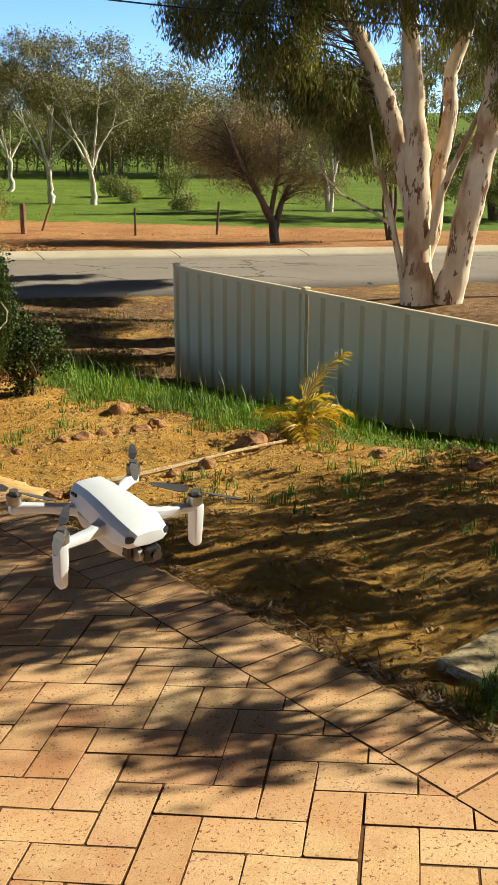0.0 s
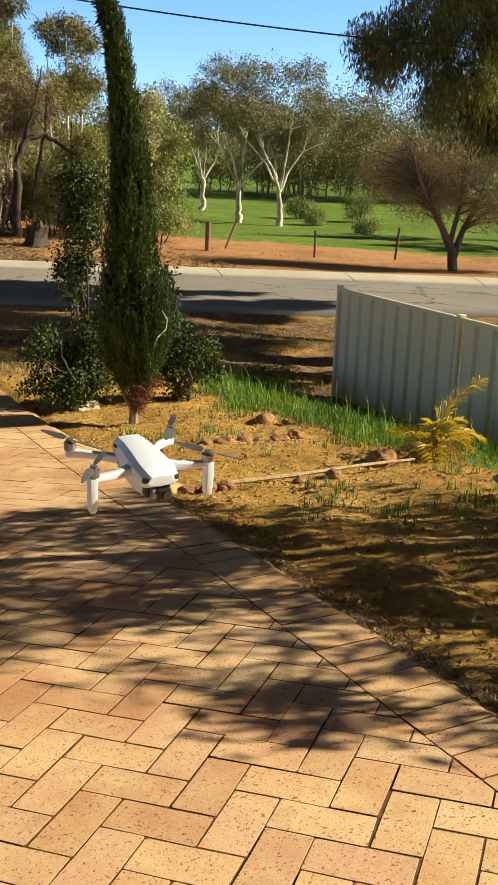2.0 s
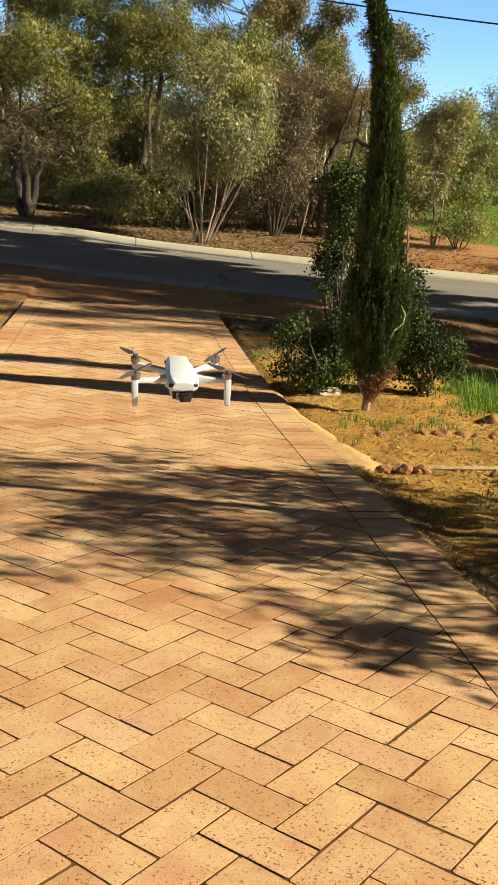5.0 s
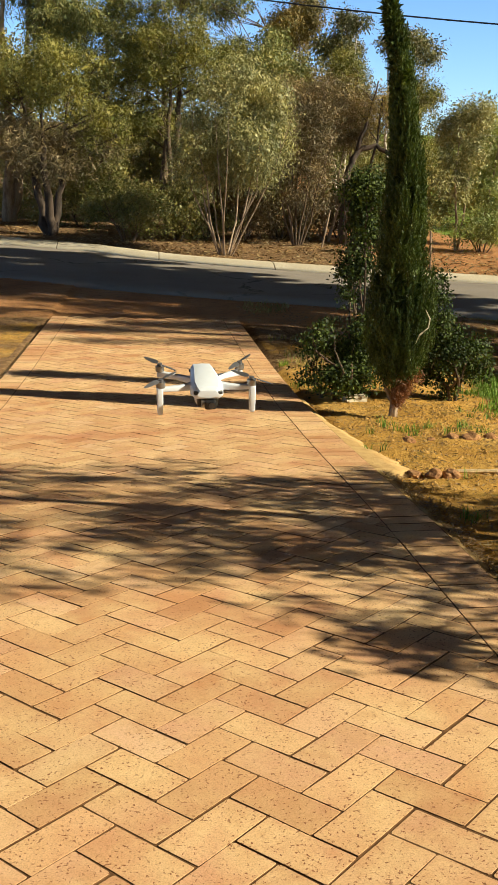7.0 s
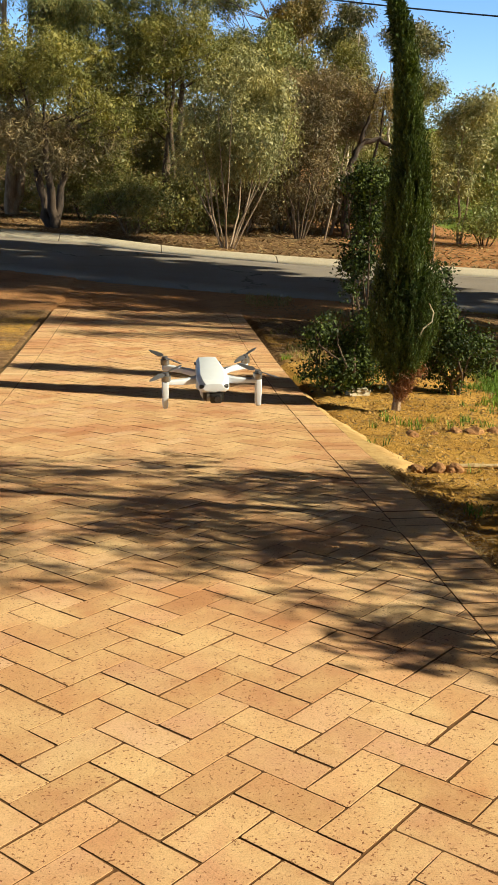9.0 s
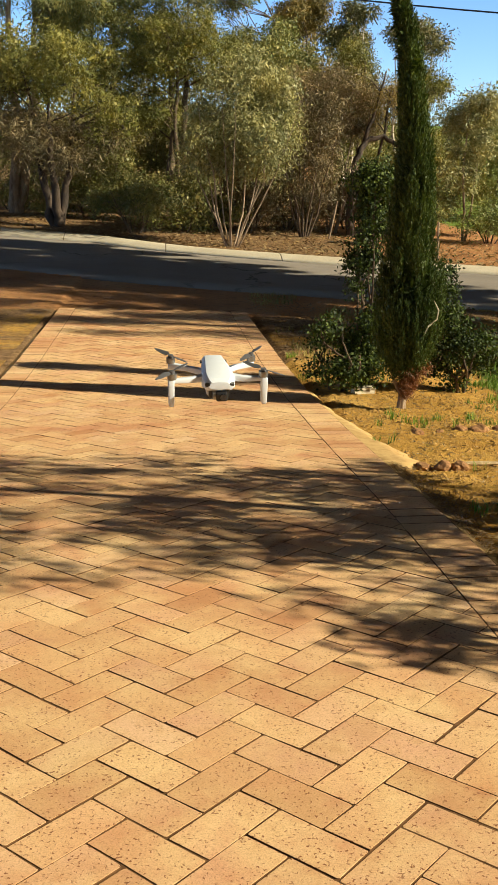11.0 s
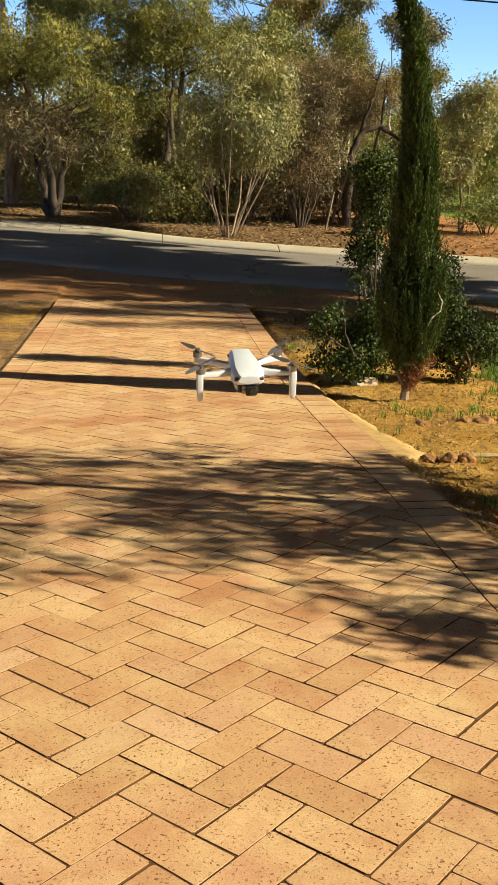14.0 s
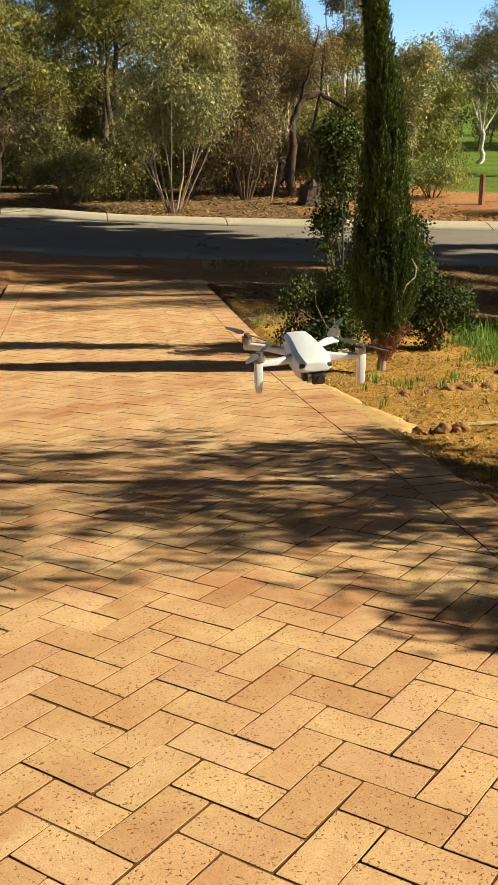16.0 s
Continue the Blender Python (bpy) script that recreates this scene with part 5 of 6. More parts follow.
# ---- golden palm ----
def palm():
    rng = np.random.default_rng(12)
    ob = thing("palm", spot(3.09, 3.55), "small yellowed cane palm with dried brown frond tips", "palm")
    specs = [(-8, 1.3, 0.62), (178, 0.5, 0.5), (-35, 0.8, 0.52), (-60, 0.9, 0.46)]
    specs += [(rng.uniform(0, 360), rng.uniform(0.35, 1.4), rng.uniform(0.3, 0.52)) for _ in range(17)]
    for k, (turn, rise, length) in enumerate(specs):
        dry = k % 3 == 1
        rise, length = rise * 0.8 + (0.05 if dry else 0.35), length * (0.72 if k else 0.95)
        a = radians(turn)
        flat = Vector((math.cos(a), math.sin(a), 0))
        path, p, pitch = [], Vector((rng.normal(0, 0.03), rng.normal(0, 0.03), 0)), rise + 0.25
        for n in range(13):
            path.append(p.copy())
            p = p + (flat * math.cos(pitch) + Vector((0, 0, math.sin(pitch)))) * length / 12
            pitch -= (0.03 if k == 0 else 0.1) + 0.11 * rng.uniform(0, 1)
        verts, faces = [], []
        tube(verts, faces, path, list(np.linspace(0.007, 0.002, 13)), 5)
        frond = part_mesh("frond", mesh_from("frond", verts, faces), M_PALM_DRY if dry else M_PALM, ob)
        quads = []
        for n in range(4, 13):
            for half in (0, 0.33, 0.66):
                at = path[n] if half == 0 or n == 12 else path[n].lerp(path[n + 1], half)
                ahead = (path[min(n + 1, 12)] - path[n - 1]).normalized()
                cross = ahead.cross(Vector((0, 0, 1))).normalized()
                for s in (-1, 1):
                    ln = length * 0.42 * (1 - 0.6 * ((n - 4) / 8)) * rng.uniform(0.8, 1.15)
                    way = (ahead * 0.6 + cross * s * 0.8 + Vector((0, 0, 0.15 + rng.normal(0, 0.45 if dry else 0.15)))).normalized()
                    up = way.cross(cross * s).normalized() * (0.0022 if dry else 0.0042)
                    tip = at + way * ln - Vector((0, 0, (0.45 if dry else 0.28) * ln))
                    mid = at + way * ln * 0.5
                    quads.append([at, mid + up, tip, mid - up])
        part_mesh("frond_blade", quads_mesh("frond_blade", np.array([[tuple(v) for v in q] for q in quads])), M_PALM_DRY if dry else M_PALM, frond, "dried brown leaflets" if dry else "")


palm()


# ---- grass, weeds, litter ----
def blades(rng, at, height, width, lean=0.35):
    """Bent blades of grass, two quads each, from an array of places."""
    n = len(at)
    a = rng.uniform(0, 2 * math.pi, n)
    way = np.stack([np.cos(a), np.sin(a), np.zeros(n)], 1)
    side = np.stack([-np.sin(a), np.cos(a), np.zeros(n)], 1)
    h = (height * rng.uniform(0.5, 1.2, n))[:, None]
    w = (width * rng.uniform(0.7, 1.3, n))[:, None]
    l = (lean * rng.uniform(0.2, 1.4, n))[:, None]
    up = np.array([0, 0, 1.0])
    mid = at + up * h * 0.6 + way * h * l * 0.3
    tip = at + up * h * (1 - 0.25 * l) + way * h * l
    one = np.stack([at - side * w, at + side * w, mid + side * w * 0.7, mid - side * w * 0.7], 1)
    two = np.stack([mid - side * w * 0.7, mid + side * w * 0.7, tip + side * w * 0.08, tip - side * w * 0.08], 1)
    return np.concatenate([one, two])


def grounded(x, y, sink=0.012):
    return np.stack([x, y, ground_height(x, y) + lumps(np.asarray(x), np.asarray(y)) * np.clip((np.asarray(x) - 1.3) / 0.2, 0, 1) - sink], 1)


def grasses():
    rng = np.random.default_rng(91)
    n = 34000
    x, y = rng.uniform(2.4, 5.2, n), rng.uniform(1.8, 8.2, n)
    border = np.interp(y, [1.8, 2.3, 3.4, 4.2, 5.2, 6.2, 7.2, 8.2], [3.55, 3.3, 2.95, 2.85, 2.95, 2.75, 2.9, 3.3]) + 0.12 * np.sin(y * 7)
    fence_x = np.interp(y, [3.28, 8.78], [4.82, 5.40])
    keep = (x > border) & (x < fence_x - 0.04) & (rng.uniform(0, 1, n) < np.clip(1.25 - (x - border) * 1.1, 0.06, 1))
    d = (x - border)[keep]
    x, y = x[keep], y[keep]
    q = blades(rng, grounded(x, y), np.where(rng.uniform(0, 1, len(x)) < 0.08, 0.26, 0.12) * np.where(y < 3.4, 0.5, 1.0) * np.clip(0.5 + d, 0.5, 1.1), 0.0034)
    ob = part_mesh("tall_grass", quads_mesh("tall_grass", q), M_L_GRASS)
    tagged(ob, "tall green grass between the garden bed and fence", "grass", kind="stuff")
    # weeds in the sand
    at = []
    for cx, cy, s, k in ((2.2, 2.35, 0.35, 190), (2.6, 2.5, 0.3, 110), (1.95, 2.75, 0.3, 70), (2.75, 1.9, 0.3, 70), (1.7, 5.0, 0.3, 170), (2.1, 4.9, 0.25, 110), (2.55, 5.6, 0.3, 130), (1.4, 2.4, 0.25, 40), (3.2, 2.5, 0.3, 120), (2.9, 3.1, 0.2, 80), (2.0, 1.4, 0.4, 60), (1.36, 0.53, 0.13, 420), (1.5, 0.52, 0.14, 320), (1.3, 4.2, 0.15, 25), (2.4, 3.9, 0.4, 50), (3.1, 6.0, 0.3, 140), (1.35, 7.3, 0.15, 120), (1.3, 8.6, 0.12, 60), (2.0, 3.0, 0.5, 60)):
        p = rng.normal(0, 1, (k, 2)) * s * 0.5 + [cx, cy]
        # several blades grow from one root
        p = p[rng.integers(0, max(2, k // 9), k)] + rng.normal(0, 0.016, (k, 2))
        at.append(p[p[:, 0] > DRIVE_R + 0.06])
    at = np.concatenate(at)
    ob = part_mesh("weeds", quads_mesh("weeds", blades(rng, grounded(at[:, 0], at[:, 1]), 0.082, 0.0028, 0.6)), M_L_GRASS)
    tagged(ob, "small green weeds sprouting from the sand", "weeds", kind="stuff")
    # dry and green tussocks on the near verge
    n = 17000
    x, y = rng.uniform(1.35, 8.0, n), rng.uniform(7.3, 15.0, n)
    patch = np.array([noise.noise((a * 0.9, b * 0.9, 2)) for a, b in zip(x, y)])
    keep = (patch > 0.12) & (y < near_line(x) - 0.2)
    x, y = x[keep], y[keep]
    ob = part_mesh("verge_grass", quads_mesh("verge_grass", blades(rng, grounded(x, y), 0.09, 0.005, 0.8)), M_L_DRYGRASS)
    tagged(ob, "sparse dry yellow-green grass on the verge", "grass", kind="stuff")
    n = 3500
    x, y = rng.uniform(-3.5, DRIVE_L - 0.06, n), rng.uniform(5.0, 14.0, n)
    ob = part_mesh("side_grass", quads_mesh("side_grass", blades(rng, np.stack([x, y, ground_height(x, y) - 0.01], 1), 0.06, 0.005, 0.9)), M_L_DRYGRASS)
    tagged(ob, "short dry grass beside the driveway", "grass", kind="stuff")
    # paddock turf
    n = 12000
    d, a = rng.uniform(28, 75, n), rng.uniform(0.22, 0.85, n)
    x, y = d * np.sin(a), d * np.cos(a)
    keep = (y - kerb_line(x) > 13.5 - 0.2 * (x - 10))
    x, y = x[keep], y[keep]
    ob = part_mesh("paddock_grass", quads_mesh("paddock_grass", blades(rng, np.stack([x, y, ground_height(x, y) - 0.03], 1), 0.06, 0.013, 0.9)), M_L_TURF)
    tagged(ob, "bright green grass of the paddock", "grass", kind="stuff")
    low_bush(4.6, 8.9, 95, "low yellow-flowered tussock bush on the verge", M_L_WATTLE, 0.42, 0.34, 2600, "verge tussocks", (0.05, 0.012), "tussock", clump=0.08, radius=0.008, n=30)


grasses()


def flakes(rng, x, y, z, length, width, tilt=0.35):
    n = len(x)
    a = rng.uniform(0, 2 * math.pi, n)
    way = np.stack([np.cos(a), np.sin(a), rng.normal(0, tilt, n)], 1) * (length * rng.uniform(0.5, 1.4, n))[:, None]
    side = np.stack([-np.sin(a), np.cos(a), rng.normal(0, tilt, n)], 1) * (width * rng.uniform(0.6, 1.4, n))[:, None]
    p = np.stack([x, y, z], 1)
    return np.stack([p - way * 0.5, p + side * 0.5, p + way * 0.5, p - side * 0.5], 1)


def litter():
    rng = np.random.default_rng(93)
    n = 11000
    x, y = rng.uniform(1.2, 4.2, n), rng.uniform(0.3, 7.0, n)
    z = grounded(x, y, -0.004)[:, 2]
    tagged(part_mesh("leaf_litter", quads_mesh("leaf_litter", flakes(rng, x, y, z, 0.035, 0.008)), M_LITTER), "dry fallen leaves and twigs on the sand", "litter", kind="stuff")
    n = 12000
    x, y = rng.uniform(-12, 10, n), rng.uniform(0, 1, n) ** 1.5 * 9
    y = y + kerb_line(x) + 0.65
    z = ground_height(x, y) + 0.05
    far = 4500
    fx = rng.uniform(9, 24, far)
    fy = kerb_line(fx) + 0.8 + 8 * rng.uniform(0, 1, far)
    tagged(part_mesh("red_verge_litter", quads_mesh("red_verge_litter", flakes(rng, fx, fy, ground_height(fx, fy) + 0.03, 0.07, 0.025, 0.2)), M_LITTER), "scattered twigs and leaves on the red verge", "litter", kind="stuff")
    near = 9000
    nx, ny = rng.uniform(1.25, 9.0, near), rng.uniform(7.2, 15.5, near)
    keep = ny < near_line(nx) - 0.1
    nx, ny = nx[keep], ny[keep]
    tagged(part_mesh("near_litter", quads_mesh("near_litter", flakes(rng, nx, ny, ground_height(nx, ny) + 0.012, 0.06, 0.016, 0.25)), M_LITTER), "dry leaves and bark strips on the near verge", "litter", kind="stuff")
    edge = 2600
    ey = rng.uniform(-0.6, 3.4, edge)
    ex = DRIVE_R + 0.03 + np.abs(rng.normal(0, 0.07, edge))
    tagged(part_mesh("edge_litter", quads_mesh("edge_litter", flakes(rng, ex, ey, paving_height(ex, ey) - 0.012 - 0.25 * np.clip(ex - DRIVE_R - 0.03, 0, 0.1), 0.05, 0.006, 0.3)), M_LITTER), "dark twigs and leaves along the paving's edge", "litter", kind="stuff")
    tagged(part_mesh("verge_litter", quads_mesh("verge_litter", flakes(rng, x, y, z, 0.16, 0.05, 0.25)), M_LITTER), "fallen bark and leaves on the red verge", "litter", kind="stuff")
    # clods of sand
    n = 7000
    x, y = rng.uniform(1.2, 3.6, n), rng.uniform(0.3, 6.6, n)
    s = 0.004 + 0.016 * rng.uniform(0, 1, n) ** 4
    base = grounded(x, y, 0.0)
    top = base + np.array([0, 0, 1.0]) * s[:, None] * 0.8
    ring = []
    for k in range(5):
        a = 2 * math.pi * k / 5
        ring.append(base + np.array([math.cos(a), math.sin(a), 0]) * s[:, None] * rng.uniform(0.7, 1.3, (n, 1)))
    verts = np.stack([top, *ring], 1).reshape(-1, 3)
    faces = []
    for k in range(n):
        o = k * 6
        faces += [(o, o + 1 + j, o + 1 + (j + 1) % 5) for j in range(5)]
    tagged(part_mesh("sand_clods", mesh_from("sand_clods", verts.tolist(), faces), M_CLOD), "crumbs and clods of yellow sand", "clods", kind="stuff")


litter()

# ---- drone ----
def loft(rings, close=True):
    """A bmesh skin over rings of equal point count."""
    bm = bmesh.new()
    rows = [[bm.verts.new(p) for p in ring] for ring in rings]
    n = len(rows[0])
    for a, b in zip(rows, rows[1:]):
        for k in range(n):
            bm.faces.new((a[k], a[(k + 1) % n], b[(k + 1) % n], b[k]))
    if close:
        bm.faces.new(list(reversed(rows[0])))
        bm.faces.new(rows[-1])
    bmesh.ops.recalc_face_normals(bm, faces=bm.faces[:])
    return bm


def rounded(bm, width, segments=2):
    bmesh.ops.bevel(bm, geom=[e for e in bm.edges if e.calc_face_angle(0) > 0.3], offset=width, segments=segments, affect="EDGES", profile=0.6, clamp_overlap=True)
    return bm


def cylinder(bm, at, radius, height, sides=20, turn=None, radius2=None):
    made = bmesh.ops.create_cone(bm, cap_ends=True, segments=sides, radius1=radius, radius2=radius if radius2 is None else radius2, depth=height)["verts"]
    bmesh.ops.transform(bm, matrix=Matrix.Translation(at) @ (turn or Matrix()), verts=made)


def drone():
    ob = thing("drone", (-0.075, 0.0, 0.95), "small pale grey folding camera drone hovering above the driveway", "drone")
    ob.matrix_basis = Matrix.Translation((-0.075, 0.0, 0.95)) @ Euler((radians(7), radians(-2), radians(3))).to_matrix().to_4x4()

    def ring(y, half, low, high, crown):
        return [(-half, y, low), (-half * 0.96, y, high - 0.008), (-half * 0.72, y, high), (0, y, high + crown), (half * 0.72, y, high), (half * 0.96, y, high - 0.008), (half, y, low), (half * 0.8, y, low - 0.005), (0, y, low - 0.007), (-half * 0.8, y, low - 0.005)]

    # nose towards -y
    bm = loft([ring(-0.074, 0.022, 0.006, 0.014, 0.001), ring(-0.066, 0.029, 0.001, 0.020, 0.001), ring(-0.045, 0.033, -0.002, 0.025, 0.002), ring(-0.01, 0.030, -0.004, 0.028, 0.002), ring(0.03, 0.026, -0.002, 0.029, 0.001), ring(0.062, 0.024, 0.002, 0.027, 0.001), ring(0.07, 0.021, 0.006, 0.023, 0.001)])
    body = part("body", rounded(bm, 0.002), M_SHELL, ob, smooth=True)
    bm = loft([[(-0.023, -0.05, -0.004), (0.023, -0.05, -0.004), (0.019, -0.05, -0.024), (-0.019, -0.05, -0.024)], [(-0.025, -0.02, -0.006), (0.025, -0.02, -0.006), (0.021, -0.02, -0.028), (-0.021, -0.02, -0.028)],
               [(-0.025, 0.045, -0.004), (0.025, 0.045, -0.004), (0.02, 0.045, -0.025), (-0.02, 0.045, -0.025)], [(-0.022, 0.066, 0.004), (0.022, 0.066, 0.004), (0.018, 0.066, -0.016), (-0.018, 0.066, -0.016)]])
    part("belly", rounded(bm, 0.003), M_SHELL_LOW, ob, smooth=True)
    for x in (-1, 1):
        bm = bmesh.new()
        box(bm, (x * 0.0225, -0.0685, 0.0085), (0.011, 0.008, 0.008), 0.002, Matrix.Rotation(radians(28 * x), 4, "Z"))
        part("sensor", bm, M_BLACK, body, "black forward sensor window")
        bm = bmesh.new()
        box(bm, (x * 0.0255, 0.052, 0.017), (0.003, 0.012, 0.004), 0.001)
        part("vent", bm, M_BLACK, body)
    bm = bmesh.new()
    box(bm, (0, -0.052, -0.012), (0.040, 0.020, 0.022), 0.003)
    part("gimbal_bay", bm, M_BLACK, ob, "black gimbal bay under the nose")
    bm = bmesh.new()
    box(bm, (0.004, -0.068, -0.015), (0.023, 0.02, 0.019), 0.004)
    gimbal = part("gimbal_camera", bm, M_BLACK, ob, "black stabilised camera")
    bm = bmesh.new()
    cylinder(bm, (0.006, -0.079, -0.014), 0.0062, 0.005, 20, Matrix.Rotation(radians(90), 4, "X"))
    part("lens", bm, M_LENS, gimbal, "dark glass lens")
    bm = bmesh.new()
    cylinder(bm, (-0.0105, -0.066, -0.014), 0.0085, 0.006, 20, Matrix.Rotation(radians(90), 4, "Y"))
    part("gimbal_arm", bm, M_MOTOR, gimbal, "grey gimbal arm")

    def prop(arm, at, turn):
        bm = bmesh.new()
        cylinder(bm, (at[0], at[1], at[2] + 0.006), 0.0092, 0.011, 20)
        motor = part("motor", bm, M_MOTOR, arm, "metal motor can", smooth=False)
        bm = bmesh.new()
        cylinder(bm, (at[0], at[1], at[2] + 0.0145), 0.0055, 0.006, 14)
        part("hub", bm, M_BLADE, arm, "dark propeller hub")
        for side in (0, 180):
            spin = Matrix.Translation((at[0], at[1], at[2] + 0.0165)) @ Matrix.Rotation(radians(turn + side), 4, "Z")
            rings = []
            for f, w, twist in ((0.05, 0.003, 0.35), (0.25, 0.0062, 0.32), (0.5, 0.0055, 0.22), (0.8, 0.0042, 0.15), (1.0, 0.0016, 0.1)):
                y = 0.006 + 0.053 * f
                c, s = math.cos(twist) * w, math.sin(twist) * w
                rings.append([spin @ Vector((-c, y, -s - 0.0004)), spin @ Vector((c, y, s - 0.0004)), spin @ Vector((c, y, s + 0.0004)), spin @ Vector((-c, y, -s + 0.0004))])
            part("blade", loft(rings), M_BLADE, arm, "thin grey propeller blade")

    for x in (-1, 1):
        # front arm with its leg
        bm = loft([[(x * 0.026, -0.030, 0.016), (x * 0.026, -0.008, 0.014), (x * 0.026, -0.008, 0.001), (x * 0.026, -0.030, 0.001)], [(x * 0.05, -0.036, 0.013), (x * 0.05, -0.022, 0.012), (x * 0.05, -0.022, 0.001), (x * 0.05, -0.036, 0.001)],
                   [(x * 0.084, -0.042, 0.012), (x * 0.084, -0.030, 0.012), (x * 0.084, -0.030, 0.003), (x * 0.084, -0.042, 0.003)], [(x * 0.096, -0.043, 0.011), (x * 0.096, -0.029, 0.011), (x * 0.096, -0.029, 0.002), (x * 0.096, -0.043, 0.002)]])
        arm = part("front_arm", rounded(bm, 0.0025), M_SHELL, ob, smooth=True)
        bm = loft([[(x * 0.092 + dx * s, -0.036 + dy * s2, z) for dx, dy in ((-1, -1), (1, -1), (1, 1), (-1, 1))] for z, s, s2 in ((0.011, 0.0062, 0.0085), (-0.01, 0.0062, 0.0085), (-0.04, 0.0055, 0.0075), (-0.045, 0.004, 0.006))])
        part("leg", rounded(bm, 0.002), M_SHELL, arm, smooth=True)
        prop(arm, (x * 0.090, -0.036, 0.011), 35 * x)
        # rear arm
        bm = loft([[(x * 0.022, 0.045, 0.002), (x * 0.022, 0.062, 0.002), (x * 0.022, 0.062, -0.012), (x * 0.022, 0.045, -0.012)], [(x * 0.052, 0.066, 0.003), (x * 0.052, 0.079, 0.003), (x * 0.052, 0.079, -0.008), (x * 0.052, 0.066, -0.008)],
                   [(x * 0.078, 0.083, 0.004), (x * 0.078, 0.096, 0.004), (x * 0.078, 0.096, -0.009), (x * 0.078, 0.083, -0.009)], [(x * 0.09, 0.087, 0.003), (x * 0.09, 0.099, 0.003), (x * 0.09, 0.099, -0.009), (x * 0.09, 0.087, -0.009)]])
        arm = part("rear_arm", rounded(bm, 0.0025), M_SHELL, ob, smooth=True)
        prop(arm, (x * 0.084, 0.092, 0.004), -30 * x)


drone()


# ---- driveway: bricks in herringbone, with a soldier course at each side ----
U, GAP, DEEP = 0.117, 0.0023, 0.05
INNER_L, INNER_R = DRIVE_L + 0.236, 0.879
PARTS_FROM, PARTS_TO = -0.75, 2.45
DIAG = math.sqrt(0.5)
drive = tagged(new("driveway"), "tan clay brick driveway laid in herringbone", "driveway", kind="structure")


def clip_polygon(poly, x, keep_left):
    """The part of a polygon on one side of the line at x."""
    out = []
    for n, p in enumerate(poly):
        q = poly[(n + 1) % len(poly)]
        a, b = (p[0] <= x) == keep_left, (q[0] <= x) == keep_left
        if a:
            out.append(p)
        if a != b:
            f = (x - p[0]) / (q[0] - p[0])
            out.append((x, p[1] + f * (q[1] - p[1])))
    return out


def prism(poly, height):
    """Verts and faces of a brick on a polygon: chamfered top edge, sides. height(x, y) is its top."""
    cx, cy = sum(p[0] for p in poly) / len(poly), sum(p[1] for p in poly) / len(poly)
    n = len(poly)
    verts = []
    for inset, drop in ((0.0008, 0.0), (0.0002, 0.0007), (0.0, DEEP)):
        for x, y in poly:
            d = math.hypot(x - cx, y - cy) or 1
            f = 1 - inset * 1.3 / d
            px, py = cx + (x - cx) * f, cy + (y - cy) * f
            verts.append((px, py, height(px, py) - drop))
    faces = [tuple(range(n))]
    for r in (0, 1):  # the chamfer, then the sides, which are caked with sand
        for k in range(n):
            a, b = r * n + k, r * n + (k + 1) % n
            faces.append((b, a, a + n, b + n))
    return verts, faces


def sandy_sides(data, corners):
    """Gives the upright sides of each brick the joints' sand. corners: how many each brick has."""
    data.materials.append(M_JOINT)
    at = 0
    for n in corners:
        for k in range(at + 1 + n, at + 1 + 2 * n):
            data.polygons[k].material_index = 1
        at += 1 + 2 * n


def brick_spots():
    """Places of all bricks: centre, turn, length, width, or a cut polygon."""
    half_l, half_w = U - GAP, U / 2 - GAP
    whole, cut, soldier = [], [], []
    reach = 160
    for i in range(-reach, reach):
        for j in range(-reach, reach):
            s = (i + j) % 4
            if s not in (0, 2):
                continue
            lying = s == 0
            cu, cv = (i + 1, j + 0.5) if lying else (i + 0.5, j + 1)
            x, y = (cu + cv) * U * DIAG, (cv - cu) * U * DIAG
            if not (INNER_L - 0.14 < x < INNER_R + 0.14 and -2.6 < y < DRIVE_END - 0.1):
                continue
            a = radians(-45 if lying else 45)
            c, sn = math.cos(a), math.sin(a)
            poly = [(x + c * p - sn * q, y + sn * p + c * q) for p, q in ((-half_l, -half_w), (half_l, -half_w), (half_l, half_w), (-half_l, half_w))]
            xs = [p[0] for p in poly]
            if max(xs) <= INNER_R and min(xs) >= INNER_L:
                whole.append((x, y, a))
            else:
                poly = clip_polygon(poly, INNER_R - 0.002, True)
                if len(poly) > 2:
                    poly = clip_polygon(poly, INNER_L + 0.002, False)
                if len(poly) > 2 and max(p[0] for p in poly) - min(p[0] for p in poly) > 0.018:
                    cut.append(poly)
    for x in (INNER_R + U + 0.001, INNER_L - U - 0.001):
        y = -2.5
        while y < DRIVE_END - 0.06:
            soldier.append((x, y, 0.0))
            y += U + 0.001
    return whole, cut, soldier


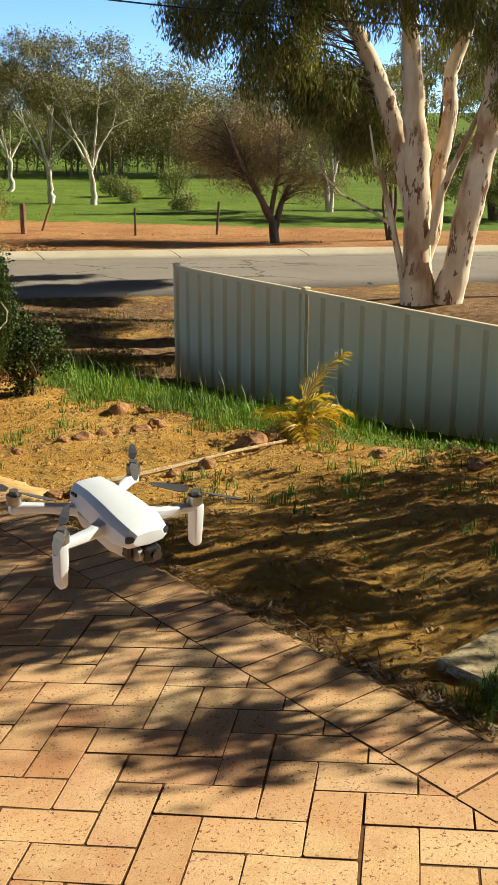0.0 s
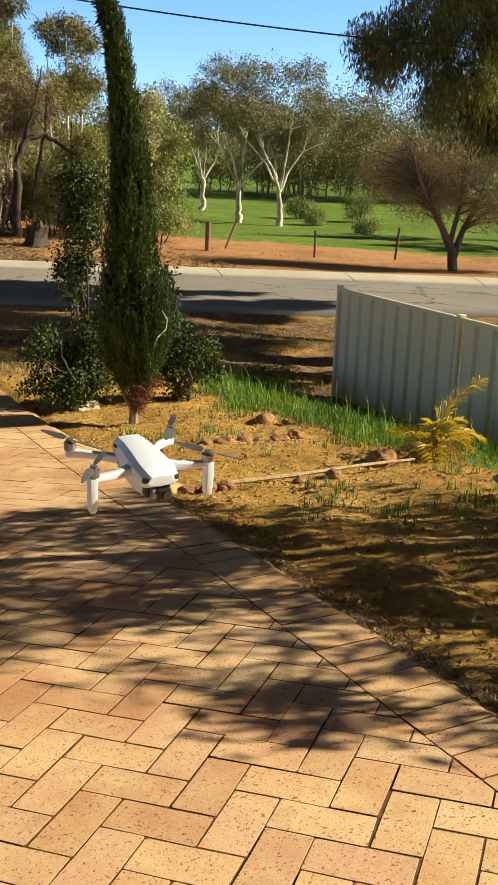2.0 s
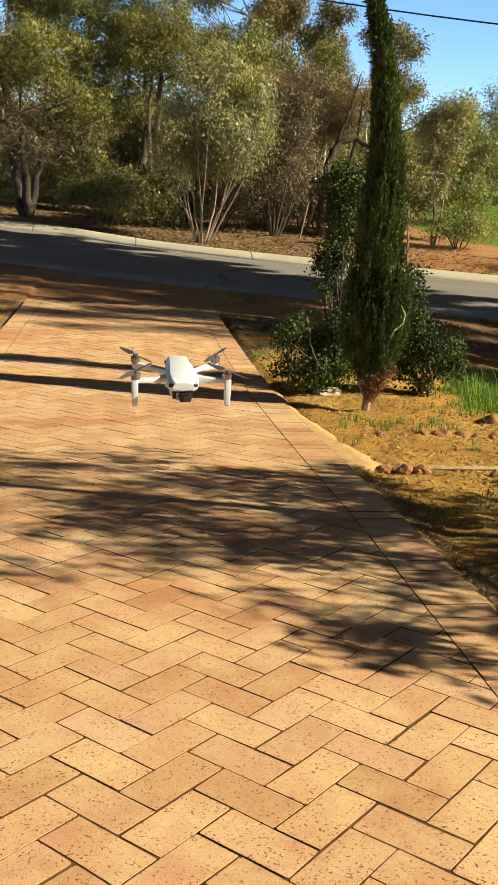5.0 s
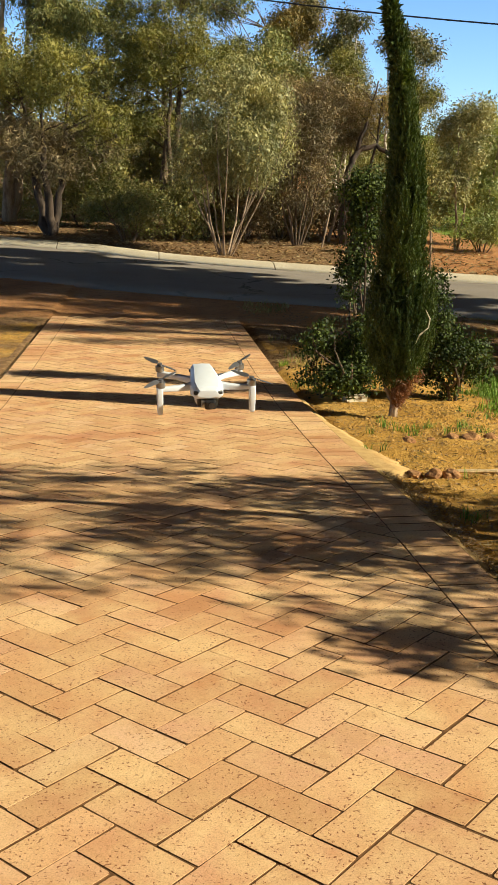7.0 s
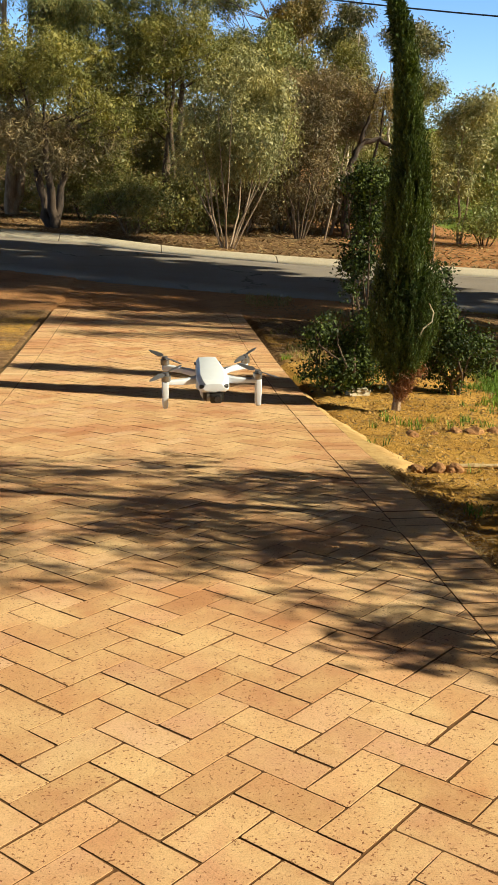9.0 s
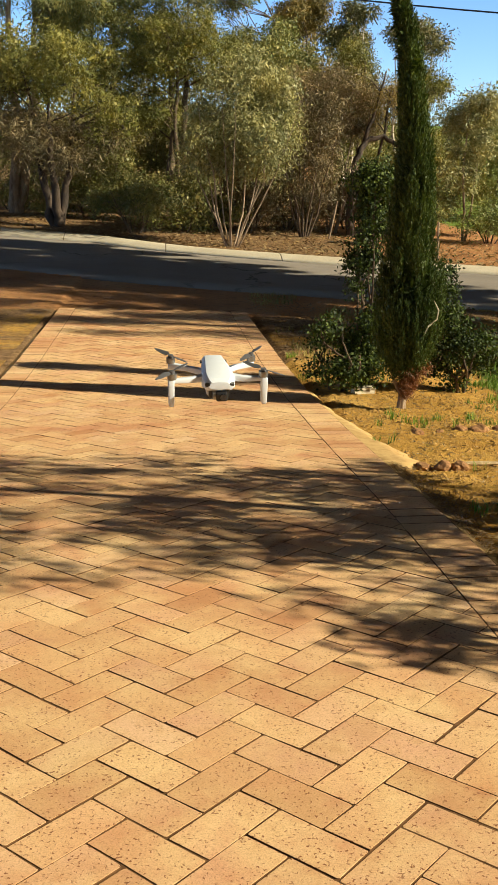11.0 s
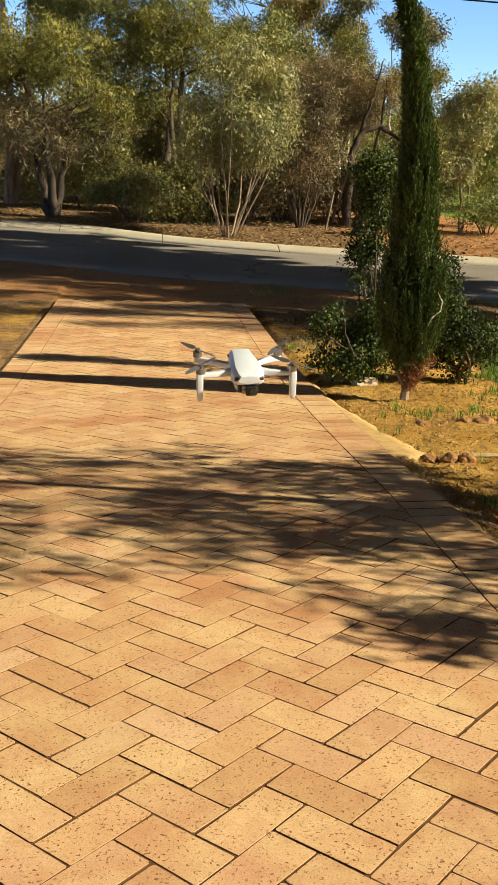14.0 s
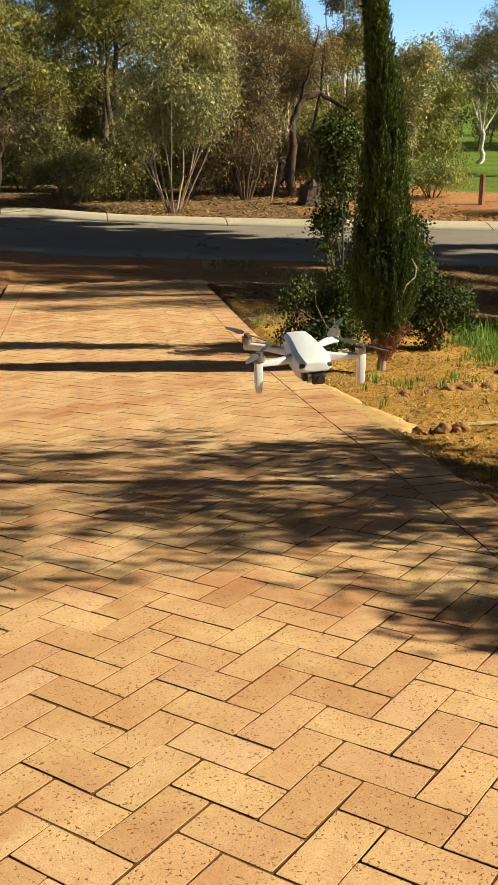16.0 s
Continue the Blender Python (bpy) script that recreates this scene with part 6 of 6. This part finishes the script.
def lay_bricks():
    rng = np.random.default_rng(15)
    whole, cut, soldier = brick_spots()
    half_l, half_w = U - GAP, U / 2 - GAP
    models = []
    for n in range(8):
        # worn outline: the long edges waver a little, the corners are knocked off
        flat = []
        for sx, sy in ((-1, -1), (1, -1), (1, 1), (-1, 1)):
            c = 0.0035 * rng.uniform(0.5, 1.5)
            one, two = (sx * half_l, sy * (half_w - c)), (sx * (half_l - c), sy * half_w)
            flat += [one, two] if sx * sy > 0 else [two, one]
            if sx * sy < 0:
                continue
            flat += [(sx * half_l * f, sy * half_w) for f in (0.1,)]
        flat = [(x + rng.normal(0, 0.0009), y + rng.normal(0, 0.0009)) for x, y in flat]
        verts, faces = prism(flat, lambda x, y: 0.0)
        models.append(mesh_from("brick", verts, faces))
        models[-1].materials.append(M_BRICK)
        sandy_sides(models[-1], [len(flat)])
    rest_v, rest_f, rest_n = [], [], []

    def tilt(x, y):
        e = 0.05
        z = float(paving_height(x, y))
        return z, (float(paving_height(x + e, y)) - z) / e, (float(paving_height(x, y + e)) - z) / e

    def place(x, y, a, name):
        a += rng.normal(0, 0.006)
        x, y = x + rng.normal(0, 0.0008), y + rng.normal(0, 0.0008)
        z, sx, sy = tilt(x, y)
        lift = float(np.clip(rng.normal(0, 0.0008), -0.001, 0.0016))
        sx, sy = sx + rng.normal(0, 0.0022), sy + rng.normal(0, 0.0022)
        if PARTS_FROM < y < PARTS_TO:
            ob = new(name, models[int(rng.integers(0, 8))])
            up = Vector((-sx, -sy, 1)).normalized()
            flip = math.pi * int(rng.integers(0, 2))
            ob.matrix_basis = Matrix.Translation((x, y, z + lift)) @ Vector((0, 0, 1)).rotation_difference(up).to_matrix().to_4x4() @ Matrix.Rotation(a + flip, 4, "Z")
            ob.parent = drive
        else:
            c, s = math.cos(a), math.sin(a)
            poly = [(x + c * p - s * q, y + s * p + c * q) for p, q in ((-half_l, -half_w), (half_l, -half_w), (half_l, half_w), (-half_l, half_w))]
            v, f = prism(poly, lambda px, py: z + lift + sx * (px - x) + sy * (py - y))
            o = len(rest_v)
            rest_v.extend(v)
            rest_n.append(4)
            rest_f.extend(tuple(k + o for k in face) for face in f)

    for x, y, a in whole:
        place(x, y, a, "brick")
    for x, y, a in soldier:
        place(x, y, a, "edge_brick")
    for poly in cut:
        cx, cy = sum(p[0] for p in poly) / len(poly), sum(p[1] for p in poly) / len(poly)
        lift = float(np.clip(rng.normal(0, 0.0008), -0.001, 0.0014))
        if PARTS_FROM < cy < PARTS_TO:
            z, sx, sy = tilt(cx, cy)
            v, f = prism([(p[0] - cx, p[1] - cy) for p in poly], lambda px, py: sx * px + sy * py)
            ob = part_mesh("cut_brick", mesh_from("cut_brick", v, f), M_BRICK, drive)
            ob.location = (cx, cy, z + lift)
            sandy_sides(ob.data, [len(poly)])
        else:
            v, f = prism(poly, lambda px, py: float(paving_height(px, py)) + lift)
            o = len(rest_v)
            rest_v.extend(v)
            rest_n.append(len(poly))
            rest_f.extend(tuple(k + o for k in face) for face in f)
    far = part_mesh("far_bricks", mesh_from("far_bricks", rest_v, rest_f), M_BRICK_FAR, drive)
    far["kind"] = "stuff"
    sandy_sides(far.data, rest_n)
    # the sand that fills the joints
    ys = np.arange(-2.7, DRIVE_END + 0.01, 0.15)
    xs = np.linspace(DRIVE_L, DRIVE_R, 9)
    verts, faces = [], []
    for y in ys:
        for x in xs:
            verts.append((x, y, float(paving_height(x, y)) - 0.0023))
    for n in range(len(ys) - 1):
        for k in range(8):
            a = n * 9 + k
            faces.append((a, a + 1, a + 10, a + 9))
    part_mesh("joint_sand", mesh_from("joint_sand", verts, faces), M_JOINT, drive)["kind"] = "stuff"
    # mortar haunch along each edge
    for x0, way in ((DRIVE_R + 0.004, 1), (DRIVE_L - 0.004, -1)):
        verts, faces = [], []
        ys = np.arange(-2.5, 6.4 if way > 0 else 10.0, 0.06)
        for y in ys:
            w = 0.075 + 0.03 * noise.noise((y * 2.3, way, 0)) + 0.014 * noise.noise((y * 9, way, 4))
            if way > 0:
                w += 0.2 * min(1.0, max(0.0, (y - 3.35) / 0.08)) * min(1.0, max(0.0, (5.4 - y) / 1.9)) * (1 + 0.3 * noise.noise((y * 5, 1, 2)))
            for f, drop in ((0, -0.012), (0.5, -0.022), (1.0, -0.05), (1.0, -0.12)):
                x = x0 + way * w * f
                verts.append((x, y, float(paving_height(x, y)) + drop + 0.005 * noise.noise((x * 20, y * 14, 0))))
        for n in range(len(ys) - 1):
            for k in range(3):
                a = n * 4 + k
                faces.append((a, a + 1, a + 5, a + 4) if way < 0 else (a, a + 4, a + 5, a + 1))
        data = mesh_from("mortar_edge", verts, faces)
        data.shade_smooth()
        part_mesh("mortar_edge", data, M_MORTAR, drive, "crumbling sandy mortar haunch")


lay_bricks()


# ---- unseen house added behind the camera to close the place and block sky light ----
def house():
    ob = thing("house", (-1.0, -5.2, 0.3), "unseen plain cream house with a low tin roof, added to block sky light", "house")
    bm = bmesh.new()
    box(bm, (0, -3.0, 1.3), (16.0, 6.0, 2.9), 0.01)
    part("wall", bm, M_RENDER, ob)
    bm = bmesh.new()
    for p in ((-8.7, 0.7, 2.7), (8.7, 0.7, 2.7), (8.7, -3.0, 4.4), (-8.7, -3.0, 4.4), (-8.7, -6.7, 2.7), (8.7, -6.7, 2.7)):
        bm.verts.new(p)
    bm.verts.ensure_lookup_table()
    for f in ((0, 1, 2, 3), (3, 2, 5, 4), (0, 3, 4), (1, 5, 2), (0, 4, 5, 1)):
        bm.faces.new([bm.verts[k] for k in f])
    part("roof", bm, M_ROOF, ob, "grey corrugated tin roof of the unseen house")


house()
